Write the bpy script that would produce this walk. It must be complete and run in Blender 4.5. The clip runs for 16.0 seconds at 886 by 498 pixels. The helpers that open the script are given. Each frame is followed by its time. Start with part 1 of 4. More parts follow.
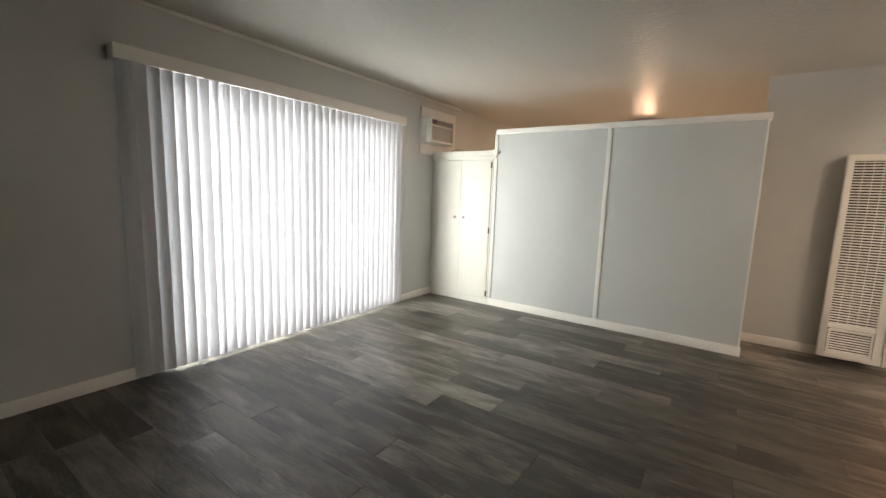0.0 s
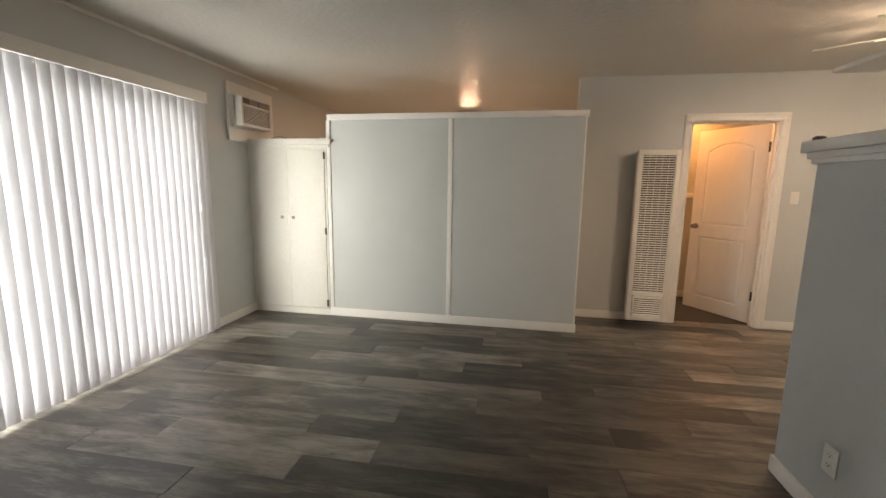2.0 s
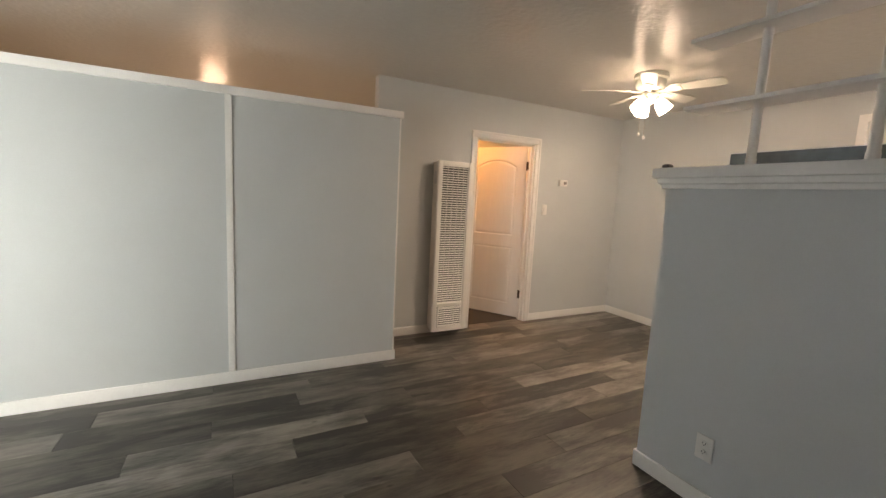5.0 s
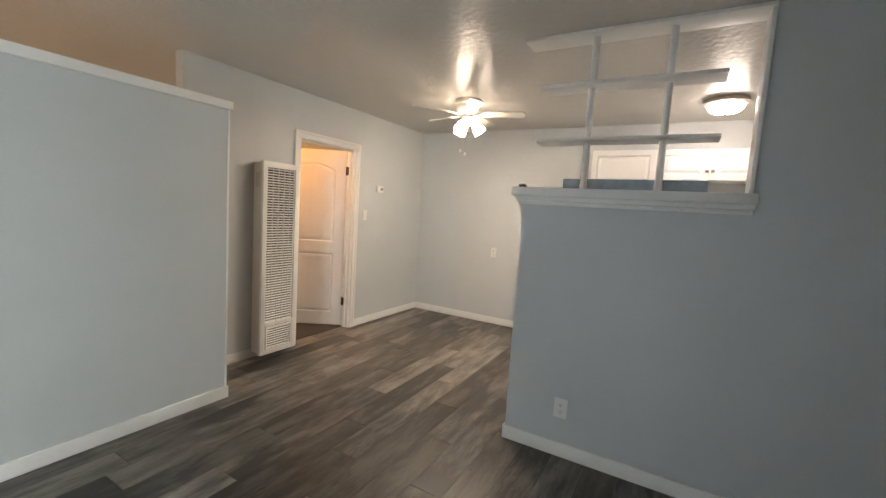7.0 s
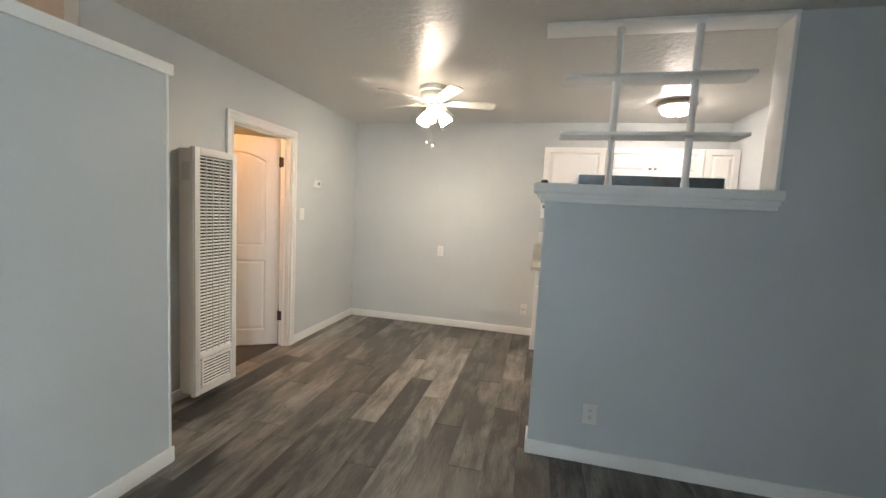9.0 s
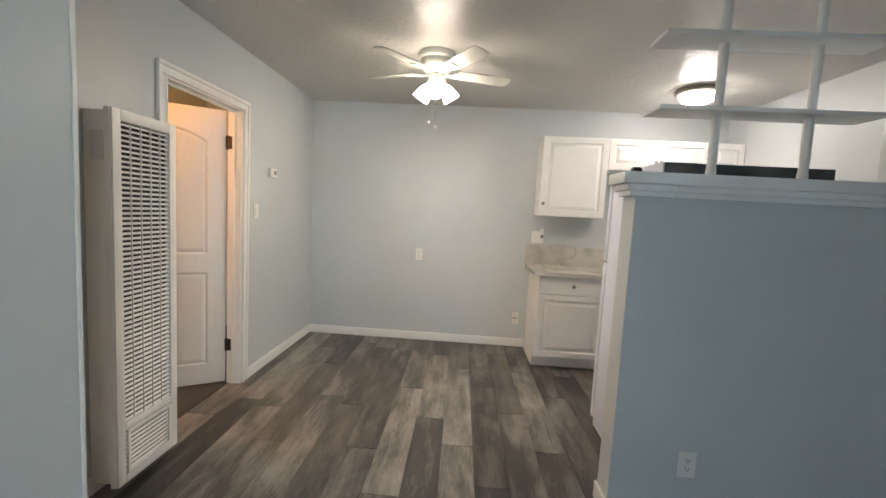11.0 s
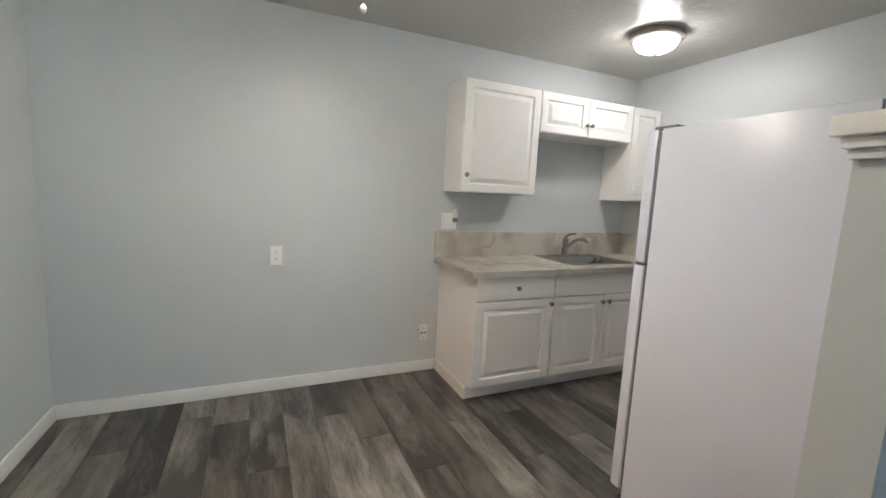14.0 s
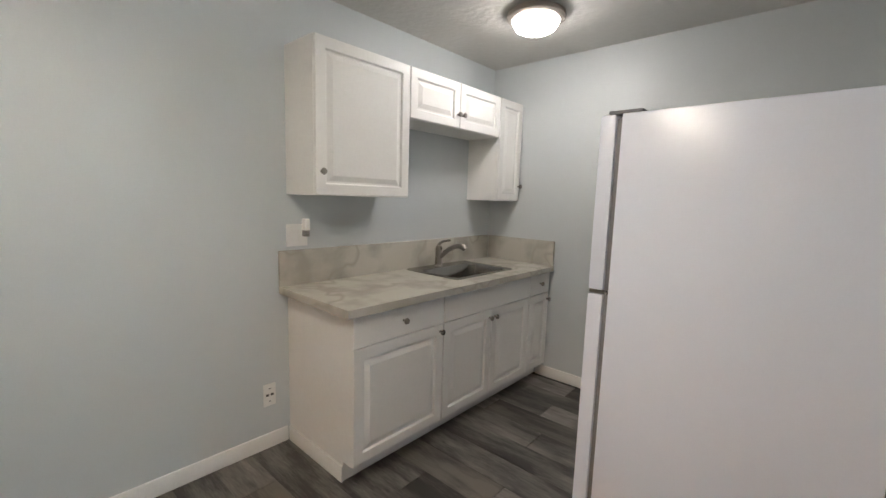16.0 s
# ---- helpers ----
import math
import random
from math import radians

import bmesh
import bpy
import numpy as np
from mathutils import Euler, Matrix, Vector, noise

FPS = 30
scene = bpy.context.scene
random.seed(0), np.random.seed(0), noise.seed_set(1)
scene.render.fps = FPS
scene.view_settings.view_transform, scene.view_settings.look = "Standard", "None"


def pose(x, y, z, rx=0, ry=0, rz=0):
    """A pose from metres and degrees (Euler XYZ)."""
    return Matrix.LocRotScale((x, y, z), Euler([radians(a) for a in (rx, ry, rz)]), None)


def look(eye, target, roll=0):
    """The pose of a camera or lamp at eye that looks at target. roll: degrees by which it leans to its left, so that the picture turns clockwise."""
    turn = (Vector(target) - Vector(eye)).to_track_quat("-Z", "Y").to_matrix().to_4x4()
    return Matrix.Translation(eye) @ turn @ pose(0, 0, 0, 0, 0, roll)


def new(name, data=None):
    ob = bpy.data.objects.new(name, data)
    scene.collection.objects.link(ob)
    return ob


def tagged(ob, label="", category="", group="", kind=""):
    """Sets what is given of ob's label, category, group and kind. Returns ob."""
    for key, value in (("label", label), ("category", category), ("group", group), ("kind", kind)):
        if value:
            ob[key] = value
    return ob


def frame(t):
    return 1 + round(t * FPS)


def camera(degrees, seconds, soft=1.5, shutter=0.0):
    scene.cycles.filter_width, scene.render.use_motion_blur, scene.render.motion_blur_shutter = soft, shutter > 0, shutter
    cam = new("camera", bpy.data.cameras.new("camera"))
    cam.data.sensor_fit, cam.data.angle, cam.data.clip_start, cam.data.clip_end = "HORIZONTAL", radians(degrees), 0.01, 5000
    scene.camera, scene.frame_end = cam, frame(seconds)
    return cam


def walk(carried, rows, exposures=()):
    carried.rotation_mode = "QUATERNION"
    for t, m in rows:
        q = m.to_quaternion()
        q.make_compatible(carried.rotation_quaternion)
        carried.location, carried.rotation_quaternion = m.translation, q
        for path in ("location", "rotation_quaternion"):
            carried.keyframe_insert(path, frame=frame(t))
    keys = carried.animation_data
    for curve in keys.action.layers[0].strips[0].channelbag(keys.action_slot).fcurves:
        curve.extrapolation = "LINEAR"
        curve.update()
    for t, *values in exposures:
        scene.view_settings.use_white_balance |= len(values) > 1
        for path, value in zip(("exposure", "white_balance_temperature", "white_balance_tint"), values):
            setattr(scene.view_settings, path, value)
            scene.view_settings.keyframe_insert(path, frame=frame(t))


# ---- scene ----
cam = camera(94.1, 16.0)
PATH = [
    (0, (0.236, 0.158, 1.332), (-0.898, 1.783, 1.06), 2.0),
    (0.5, (0.086, 0.239, 1.384), (-0.857, 1.978, 1.09), 1.3),
    (1, (0.001, 0.332, 1.373), (-0.743, 2.165, 1.076), 1.1),
    (1.5, (-0.087, 0.44, 1.392), (-0.627, 2.342, 1.09), 0.9),
    (2, (-0.176, 0.513, 1.383), (-0.528, 2.458, 1.079), 0.8),
    (2.5, (-0.227, 0.658, 1.371), (-0.396, 2.627, 1.062), 0.9),
    (3, (-0.312, 0.858, 1.368), (-0.311, 2.834, 1.06), 1.0),
    (3.5, (-0.407, 0.986, 1.381), (-0.222, 2.953, 1.069), 1.3),
    (4, (-0.591, 1.084, 1.394), (-0.191, 3.021, 1.097), 1.7),
    (4.5, (-0.756, 1.172, 1.408), (-0.103, 3.042, 1.131), 2.2),
    (5, (-0.85, 1.295, 1.404), (0.074, 3.051, 1.154), 2.8),
    (7.5, (-1.36, 1.953, 1.439), (0.457, 2.769, 1.256), 3.5),
    (8, (-1.354, 2.175, 1.424), (0.52, 2.849, 1.247), 3.3),
    (8.5, (-1.356, 2.445, 1.426), (0.56, 2.991, 1.249), 3.2),
    (9, (-1.312, 2.638, 1.415), (0.624, 3.106, 1.232), 3.0),
    (11.5, (-0.508, 3.522, 1.386), (1.484, 3.52, 1.206), 2.6),
    (12, (-0.258, 3.642, 1.401), (1.73, 3.519, 1.215), 2.1),
    (12.5, (-0.019, 3.732, 1.383), (1.953, 3.465, 1.184), 2.8),
    (13, (0.223, 3.83, 1.381), (2.164, 3.398, 1.164), 2.9),
    (13.5, (0.451, 3.881, 1.364), (2.343, 3.281, 1.115), 3.1),
    (14, (0.728, 3.948, 1.371), (2.539, 3.141, 1.11), 2.8),
    (14.5, (0.934, 3.977, 1.39), (2.637, 2.966, 1.115), 2.7),
    (15, (1.161, 4.011, 1.408), (2.732, 2.803, 1.137), 2.5),
    (15.5, (1.318, 3.967, 1.391), (2.758, 2.602, 1.134), 1.9),
    (16, (1.477, 3.778, 1.409), (2.804, 2.303, 1.159), 1.8),
]
EXPOSURES = [(0.0, 0.92, 8000, 26), (1.5, 0.62, 8250, 27), (3.0, 0.64, 8900, 31), (5.0, 0.82, 8050, 27), (8.0, 1.12, 6850, 20), (9.0, 1.14, 6650, 18), (12.0, 0.84, 6200, 16), (14.0, 0.76, 5950, 14), (16.0, 0.62, 6050, 15)]
walk(cam, [(t, look(eye, target, roll)) for t, eye, target, roll in PATH], EXPOSURES)

# ---- world and large lights ----
world = bpy.data.worlds.new("world")
scene.world = world
world.use_nodes = True
wn = world.node_tree.nodes
sky = wn.new("ShaderNodeTexSky")
sky.sky_type, sky.sun_disc = "NISHITA", False
sky.sun_elevation, sky.sun_rotation = radians(48), radians(200)
wn["Background"].inputs["Strength"].default_value = 0.1
world.node_tree.links.new(sky.outputs[0], wn["Background"].inputs["Color"])
sun = new("sun", bpy.data.lights.new("sun", "SUN"))
sun.data.energy, sun.data.angle, sun.data.color = 1.2, radians(10), (1.0, 0.96, 0.9)
sun.matrix_world = look((-8, -6, 9), (0, 0, 0))

# daylight that stands in the opening of the sliding door
daylight = new("daylight", bpy.data.lights.new("daylight", "AREA"))
daylight.data.shape, daylight.data.size, daylight.data.size_y = "RECTANGLE", 2.3, 1.98
daylight.data.energy, daylight.data.color = 166, (0.80, 1.0, 1.0)
daylight.matrix_world = look((-3.30, 2.57, 1.04), (0, 2.57, 1.04))

WARM, BATH, BULB, KITCHEN = (1.0, 0.74, 0.52), (1.0, 0.45, 0.14), (1.0, 0.88, 0.69), (1.0, 0.93, 0.82)
WARM_POWER, FAN_POWER, BULB_POWER, KITCHEN_POWER, BATH_POWER = 105.0, 17.0, 540.0, 34.0, 64.0

# ---- materials ----
def shader(name):
    m = bpy.data.materials.new(name)
    m.use_nodes = True
    return m, m.node_tree.nodes, m.node_tree.links, m.node_tree.nodes["Principled BSDF"]


def surface(name, color, rough=0.5, metal=0.0, vary=0.06, grain=90.0, bump=0.0, patch=2.5, stretch=(1, 1, 1), coat=0.0, depth=0.002, gloss=0.06):
    """Paint, plastic or metal with patches and fine grain in colour, gloss and relief."""
    m, n, l, b = shader(name)
    co = n.new("ShaderNodeTexCoord")
    mp = n.new("ShaderNodeMapping")
    mp.inputs["Scale"].default_value = stretch
    l.new(co.outputs["Object"], mp.inputs[0])
    big, fine = n.new("ShaderNodeTexNoise"), n.new("ShaderNodeTexNoise")
    big.inputs["Scale"].default_value, fine.inputs["Scale"].default_value = patch, grain
    big.inputs["Detail"].default_value, fine.inputs["Detail"].default_value = 4, 3
    add = n.new("ShaderNodeMath")
    add.operation = "ADD"
    for k in (big, fine):
        l.new(mp.outputs[0], k.inputs["Vector"])
    l.new(big.outputs["Fac"], add.inputs[0])
    l.new(fine.outputs["Fac"], add.inputs[1])
    ramp = n.new("ShaderNodeMapRange")
    ramp.inputs["From Min"].default_value, ramp.inputs["From Max"].default_value = 0.6, 1.4
    ramp.inputs["To Min"].default_value, ramp.inputs["To Max"].default_value = 1 - vary, 1 + vary
    l.new(add.outputs[0], ramp.inputs["Value"])
    mix = n.new("ShaderNodeVectorMath")
    mix.operation = "SCALE"
    mix.inputs[0].default_value = color
    l.new(ramp.outputs[0], mix.inputs["Scale"])
    l.new(mix.outputs[0], b.inputs["Base Color"])
    rr = n.new("ShaderNodeMapRange")
    rr.inputs["To Min"].default_value, rr.inputs["To Max"].default_value = max(rough - gloss, 0.03), min(rough + gloss, 1)
    l.new(big.outputs["Fac"], rr.inputs["Value"])
    l.new(rr.outputs[0], b.inputs["Roughness"])
    b.inputs["Metallic"].default_value = metal
    b.inputs["Coat Weight"].default_value = coat
    if bump:
        bp = n.new("ShaderNodeBump")
        bp.inputs["Strength"].default_value, bp.inputs["Distance"].default_value = bump, depth
        l.new(fine.outputs["Fac"], bp.inputs["Height"])
        l.new(bp.outputs[0], b.inputs["Normal"])
    return m


def glowing(name, color, power):
    m, n, l, b = shader(name)
    b.inputs["Base Color"].default_value = (0.9, 0.88, 0.85, 1)
    b.inputs["Roughness"].default_value = 0.3
    b.inputs["Emission Color"].default_value = (*color, 1)
    b.inputs["Emission Strength"].default_value = power
    return m


def plank_material(name, dark, light):
    """Grey wood-look vinyl: streaks along the board, knots, and a tone of its own for every board."""
    m, n, l, b = shader(name)
    co, info = n.new("ShaderNodeTexCoord"), n.new("ShaderNodeObjectInfo")
    shift = n.new("ShaderNodeVectorMath")
    shift.operation = "MULTIPLY_ADD"
    l.new(info.outputs["Random"], shift.inputs[0])
    shift.inputs[1].default_value = (37, 19, 11)
    l.new(co.outputs["Object"], shift.inputs[2])
    streak, cloud, pore = (n.new("ShaderNodeTexNoise") for _ in range(3))
    for node, size, scale, detail in ((streak, (1.5, 10, 1), 1.6, 8), (cloud, (1.3, 3.6, 1), 1.5, 4), (pore, (16, 130, 1), 1.0, 4)):
        mp = n.new("ShaderNodeMapping")
        mp.inputs["Scale"].default_value = size
        l.new(shift.outputs[0], mp.inputs[0])
        l.new(mp.outputs[0], node.inputs["Vector"])
        node.inputs["Scale"].default_value, node.inputs["Detail"].default_value = scale, detail
        node.inputs["Distortion"].default_value = 0.6
    a = n.new("ShaderNodeMath")
    a.operation = "MULTIPLY_ADD"
    l.new(streak.outputs["Fac"], a.inputs[0])
    a.inputs[1].default_value = 0.62
    l.new(cloud.outputs["Fac"], a.inputs[2])
    c = n.new("ShaderNodeMath")
    c.operation = "MULTIPLY_ADD"
    l.new(pore.outputs["Fac"], c.inputs[0])
    c.inputs[1].default_value = 0.40
    l.new(a.outputs[0], c.inputs[2])
    tone = n.new("ShaderNodeMath")
    tone.operation = "MULTIPLY_ADD"
    l.new(info.outputs["Random"], tone.inputs[0])
    tone.inputs[1].default_value = 0.22
    l.new(c.outputs[0], tone.inputs[2])
    ramp = n.new("ShaderNodeValToRGB")
    norm = n.new("ShaderNodeMapRange")
    norm.inputs["From Min"].default_value, norm.inputs["From Max"].default_value = 0.96, 1.36
    l.new(tone.outputs[0], norm.inputs["Value"])
    ramp.color_ramp.elements[0].color, ramp.color_ramp.elements[1].color = (*dark, 1), (*light, 1)
    l.new(norm.outputs[0], ramp.inputs["Fac"])
    # sparse knots
    vor = n.new("ShaderNodeTexVoronoi")
    vm = n.new("ShaderNodeMapping")
    vm.inputs["Scale"].default_value = (3.2, 8.0, 1)
    l.new(shift.outputs[0], vm.inputs[0])
    l.new(vm.outputs[0], vor.inputs["Vector"])
    vor.inputs["Scale"].default_value = 1.3
    kr = n.new("ShaderNodeMapRange")
    kr.inputs["From Min"].default_value, kr.inputs["From Max"].default_value = 0.02, 0.10
    kr.inputs["To Min"].default_value, kr.inputs["To Max"].default_value = 0.45, 1.0
    l.new(vor.outputs["Distance"], kr.inputs["Value"])
    mul = n.new("ShaderNodeVectorMath")
    mul.operation = "SCALE"
    l.new(ramp.outputs[0], mul.inputs[0])
    l.new(kr.outputs[0], mul.inputs["Scale"])
    l.new(mul.outputs[0], b.inputs["Base Color"])
    rr = n.new("ShaderNodeMapRange")
    rr.inputs["To Min"].default_value, rr.inputs["To Max"].default_value = 0.21, 0.42
    l.new(c.outputs[0], rr.inputs["Value"])
    l.new(rr.outputs[0], b.inputs["Roughness"])
    b.inputs["Specular IOR Level"].default_value = 0.62
    bp = n.new("ShaderNodeBump")
    bp.inputs["Strength"].default_value, bp.inputs["Distance"].default_value = 0.25, 0.001
    l.new(c.outputs[0], bp.inputs["Height"])
    l.new(bp.outputs[0], b.inputs["Normal"])
    return m


def marble_material():
    """Matt laminate in pale beige with grey-brown veins and smoky patches."""
    m, n, l, b = shader("marble_laminate")
    co = n.new("ShaderNodeTexCoord")
    warp, cloud = n.new("ShaderNodeTexNoise"), n.new("ShaderNodeTexNoise")
    warp.inputs["Scale"].default_value, warp.inputs["Detail"].default_value = 1.7, 3
    cloud.inputs["Scale"].default_value, cloud.inputs["Detail"].default_value = 4.5, 8
    for k in (warp, cloud):
        l.new(co.outputs["Object"], k.inputs["Vector"])
    off, near = n.new("ShaderNodeMath"), n.new("ShaderNodeMath")
    off.operation, near.operation = "SUBTRACT", "ABSOLUTE"
    off.inputs[1].default_value = 0.5
    l.new(warp.outputs["Fac"], off.inputs[0])
    l.new(off.outputs[0], near.inputs[0])
    vein = n.new("ShaderNodeMapRange")
    vein.inputs["From Min"].default_value, vein.inputs["From Max"].default_value = 0.0, 0.020
    l.new(near.outputs[0], vein.inputs["Value"])
    ramp = n.new("ShaderNodeValToRGB")
    ramp.color_ramp.elements[0].position, ramp.color_ramp.elements[0].color = 0.28, (0.36, 0.345, 0.30, 1)
    ramp.color_ramp.elements[1].position, ramp.color_ramp.elements[1].color = 0.52, (0.52, 0.497, 0.435, 1)
    l.new(cloud.outputs["Fac"], ramp.inputs["Fac"])
    mix = n.new("ShaderNodeMix")
    mix.data_type = "RGBA"
    l.new(vein.outputs[0], mix.inputs["Factor"])
    mix.inputs[6].default_value = (0.41, 0.385, 0.33, 1)
    l.new(ramp.outputs[0], mix.inputs[7])
    l.new(mix.outputs[2], b.inputs["Base Color"])
    b.inputs["Roughness"].default_value = 0.26
    return m


def vane_material():
    """White PVC vane that lets daylight through."""
    m, n, l, b = shader("blind_vane_pvc")
    co, noise_node = n.new("ShaderNodeTexCoord"), n.new("ShaderNodeTexNoise")
    mp = n.new("ShaderNodeMapping")
    mp.inputs["Scale"].default_value = (40, 40, 3)
    noise_node.inputs["Scale"].default_value = 6
    l.new(co.outputs["Object"], mp.inputs[0])
    l.new(mp.outputs[0], noise_node.inputs["Vector"])
    ramp = n.new("ShaderNodeValToRGB")
    ramp.color_ramp.elements[0].color, ramp.color_ramp.elements[1].color = (0.72, 0.73, 0.77, 1), (0.80, 0.81, 0.84, 1)
    l.new(noise_node.outputs["Fac"], ramp.inputs["Fac"])
    tr, mix = n.new("ShaderNodeBsdfTranslucent"), n.new("ShaderNodeMixShader")
    l.new(ramp.outputs[0], b.inputs["Base Color"])
    l.new(ramp.outputs[0], tr.inputs["Color"])
    b.inputs["Roughness"].default_value = 0.4
    mix.inputs[0].default_value = 0.23
    l.new(b.outputs[0], mix.inputs[1])
    l.new(tr.outputs[0], mix.inputs[2])
    l.new(mix.outputs[0], n["Material Output"].inputs["Surface"])
    return m


def glass_material():
    m, n, l, b = shader("window_glass")
    tr, gl, mix = n.new("ShaderNodeBsdfTransparent"), n.new("ShaderNodeBsdfGlossy"), n.new("ShaderNodeMixShader")
    gl.inputs["Roughness"].default_value = 0.02
    fr = n.new("ShaderNodeFresnel")
    l.new(fr.outputs[0], mix.inputs[0])
    l.new(tr.outputs[0], mix.inputs[1])
    l.new(gl.outputs[0], mix.inputs[2])
    l.new(mix.outputs[0], n["Material Output"].inputs["Surface"])
    return m


M_WALL = surface("grey_wall_paint", (0.570, 0.599, 0.602), 0.42, vary=0.035, grain=160, bump=0.18, depth=0.0015)
M_CEIL = surface("glossy_ceiling_paint", (0.58, 0.565, 0.53), 0.29, vary=0.03, grain=26, bump=0.9, patch=1.2, depth=0.0048, gloss=0.0)
M_CEIL.node_tree.nodes["Principled BSDF"].inputs["Specular IOR Level"].default_value = 0.16
M_TRIM = surface("white_trim_paint", (0.84, 0.835, 0.81), 0.46, vary=0.04, grain=70, bump=0.05)
M_CAB = surface("white_cabinet_paint", (0.82, 0.81, 0.78), 0.34, vary=0.03, grain=60, bump=0.04)
M_CLOSET = surface("cream_closet_paint", (0.78, 0.77, 0.72), 0.52, vary=0.05, grain=30, bump=0.10)
M_DOOR = surface("white_door_paint", (0.80, 0.78, 0.75), 0.36, vary=0.03, grain=12, bump=0.06, stretch=(8, 8, 0.6))
M_STEEL = surface("brushed_nickel", (0.30, 0.28, 0.25), 0.28, 1.0, vary=0.08, grain=180)
M_SINK = surface("stainless_steel", (0.30, 0.29, 0.27), 0.22, 1.0, vary=0.10, grain=240, stretch=(1, 12, 1))
M_BRONZE = surface("dark_hinge_metal", (0.07, 0.055, 0.045), 0.42, 0.8, vary=0.2)
M_PAN = surface("brushed_pewter", (0.46, 0.41, 0.36), 0.40, 0.8, vary=0.08)
M_BRASS = surface("aged_steel_knob", (0.42, 0.38, 0.33), 0.3, 1.0)
M_HEATER = surface("cream_enamel", (0.80, 0.785, 0.745), 0.38, vary=0.04, grain=50, bump=0.03)
# near-black colour for the shade inside the grilles
M_SHADE = surface("painted_inner_shade", (0.035, 0.032, 0.03), 0.7, vary=0.2)
M_PLASTIC = surface("white_plastic", (0.80, 0.79, 0.76), 0.38, vary=0.02)
M_ACGREY = surface("grey_plastic", (0.27, 0.25, 0.235), 0.5, vary=0.08)
M_BLACK = surface("black_plastic", (0.02, 0.02, 0.022), 0.4, vary=0.15)
M_FRIDGE = surface("white_appliance_enamel", (0.71, 0.745, 0.85), 0.3, vary=0.02, grain=300, bump=0.12, depth=0.0008)
M_GASKET = surface("grey_gasket", (0.16, 0.16, 0.17), 0.6)
M_GALV = surface("galvanised_sheet", (0.15, 0.17, 0.18), 0.30, 0.75, vary=0.25, grain=25, patch=6)
M_FAN = surface("cream_fan_enamel", (0.74, 0.74, 0.66), 0.36, vary=0.03)
M_BLADE = surface("pale_fan_blade", (0.70, 0.69, 0.62), 0.4, vary=0.05, grain=20, stretch=(1, 6, 1))
M_SUB = surface("subfloor", (0.05, 0.047, 0.043), 0.8, vary=0.2)
# beige picked to return the warm lamp's light; the real covering is unknown
M_BOUNCE = surface("beige_bounce_floor", (0.46, 0.41, 0.34), 0.95, vary=0.12, grain=220, bump=0.5)
M_CONCRETE = surface("patio_concrete", (0.42, 0.41, 0.39), 0.8, vary=0.15, bump=0.3)
M_STUCCO = surface("pale_stucco", (0.62, 0.60, 0.56), 0.85, vary=0.1, bump=0.4)
M_TEAL = surface("teal_paint", (0.10, 0.42, 0.42), 0.5, vary=0.08)
M_ALU = surface("white_aluminium", (0.66, 0.66, 0.66), 0.4, 0.2)
M_PAPER = surface("white_card", (0.85, 0.84, 0.82), 0.6)
M_SLOT = surface("outlet_slot", (0.05, 0.05, 0.05), 0.6)
M_CABLE = surface("brown_cable", (0.12, 0.08, 0.05), 0.6)
M_MARBLE, M_VANE, M_GLASS = marble_material(), vane_material(), glass_material()
M_FANGLOW = glowing("lit_fan_glass", BULB, FAN_POWER)
M_BULB = glowing("lit_fan_bulb", BULB, BULB_POWER)
M_KITGLOW = glowing("lit_kitchen_glass", KITCHEN, KITCHEN_POWER)
M_BEDGLOW = glowing("lit_warm_glass", WARM, WARM_POWER)
M_BATHGLOW = glowing("lit_bath_glass", BATH, BATH_POWER)
M_PLANK = {"l": plank_material("pale_grey_plank", (0.056, 0.052, 0.046), (0.295, 0.278, 0.247)),
           "m": plank_material("mid_grey_plank", (0.032, 0.029, 0.026), (0.215, 0.200, 0.176)),
           "d": plank_material("dark_grey_plank", (0.020, 0.018, 0.015), (0.140, 0.126, 0.107))}

# ---- mesh helpers ----
def box(bm, x0, x1, y0, y1, z0, z1, bevel=0.0, m=None):
    v = [bm.verts.new((x, y, z)) for x in (x0, x1) for y in (y0, y1) for z in (z0, z1)]
    f = [bm.faces.new([v[i] for i in q]) for q in ((0, 1, 3, 2), (4, 6, 7, 5), (0, 4, 5, 1), (2, 3, 7, 6), (0, 2, 6, 4), (1, 5, 7, 3))]
    if bevel:
        made = bmesh.ops.bevel(bm, geom=list({e for q in f for e in q.edges}), offset=bevel, segments=2, profile=0.6, affect="EDGES")
        v = [w for w in {w for q in made["faces"] for w in q.verts}]
    if m is not None:
        bmesh.ops.transform(bm, matrix=m, verts=[w for w in v if w.is_valid])
    return bm


def boxes(*rows, bevel=0.0):
    bm = bmesh.new()
    for r in rows:
        one = box(bmesh.new(), *r, bevel=bevel)
        me = bpy.data.meshes.new("tmp")
        one.to_mesh(me)
        bm.from_mesh(me)
        bpy.data.meshes.remove(me)
        one.free()
    return bm


def turned(profile, n=32, m=None):
    """A body of revolution about z from (radius, height) pairs."""
    bm = bmesh.new()
    rings = [[bm.verts.new((r * math.cos(a), r * math.sin(a), z)) for a in (2 * math.pi * k / n for k in range(n))] for r, z in profile]
    for p, q in zip(rings, rings[1:]):
        for k in range(n):
            bm.faces.new((p[k], p[(k + 1) % n], q[(k + 1) % n], q[k]))
    bm.faces.new(rings[0][::-1])
    bm.faces.new(rings[-1])
    if m is not None:
        bmesh.ops.transform(bm, matrix=m, verts=bm.verts)
    return bm


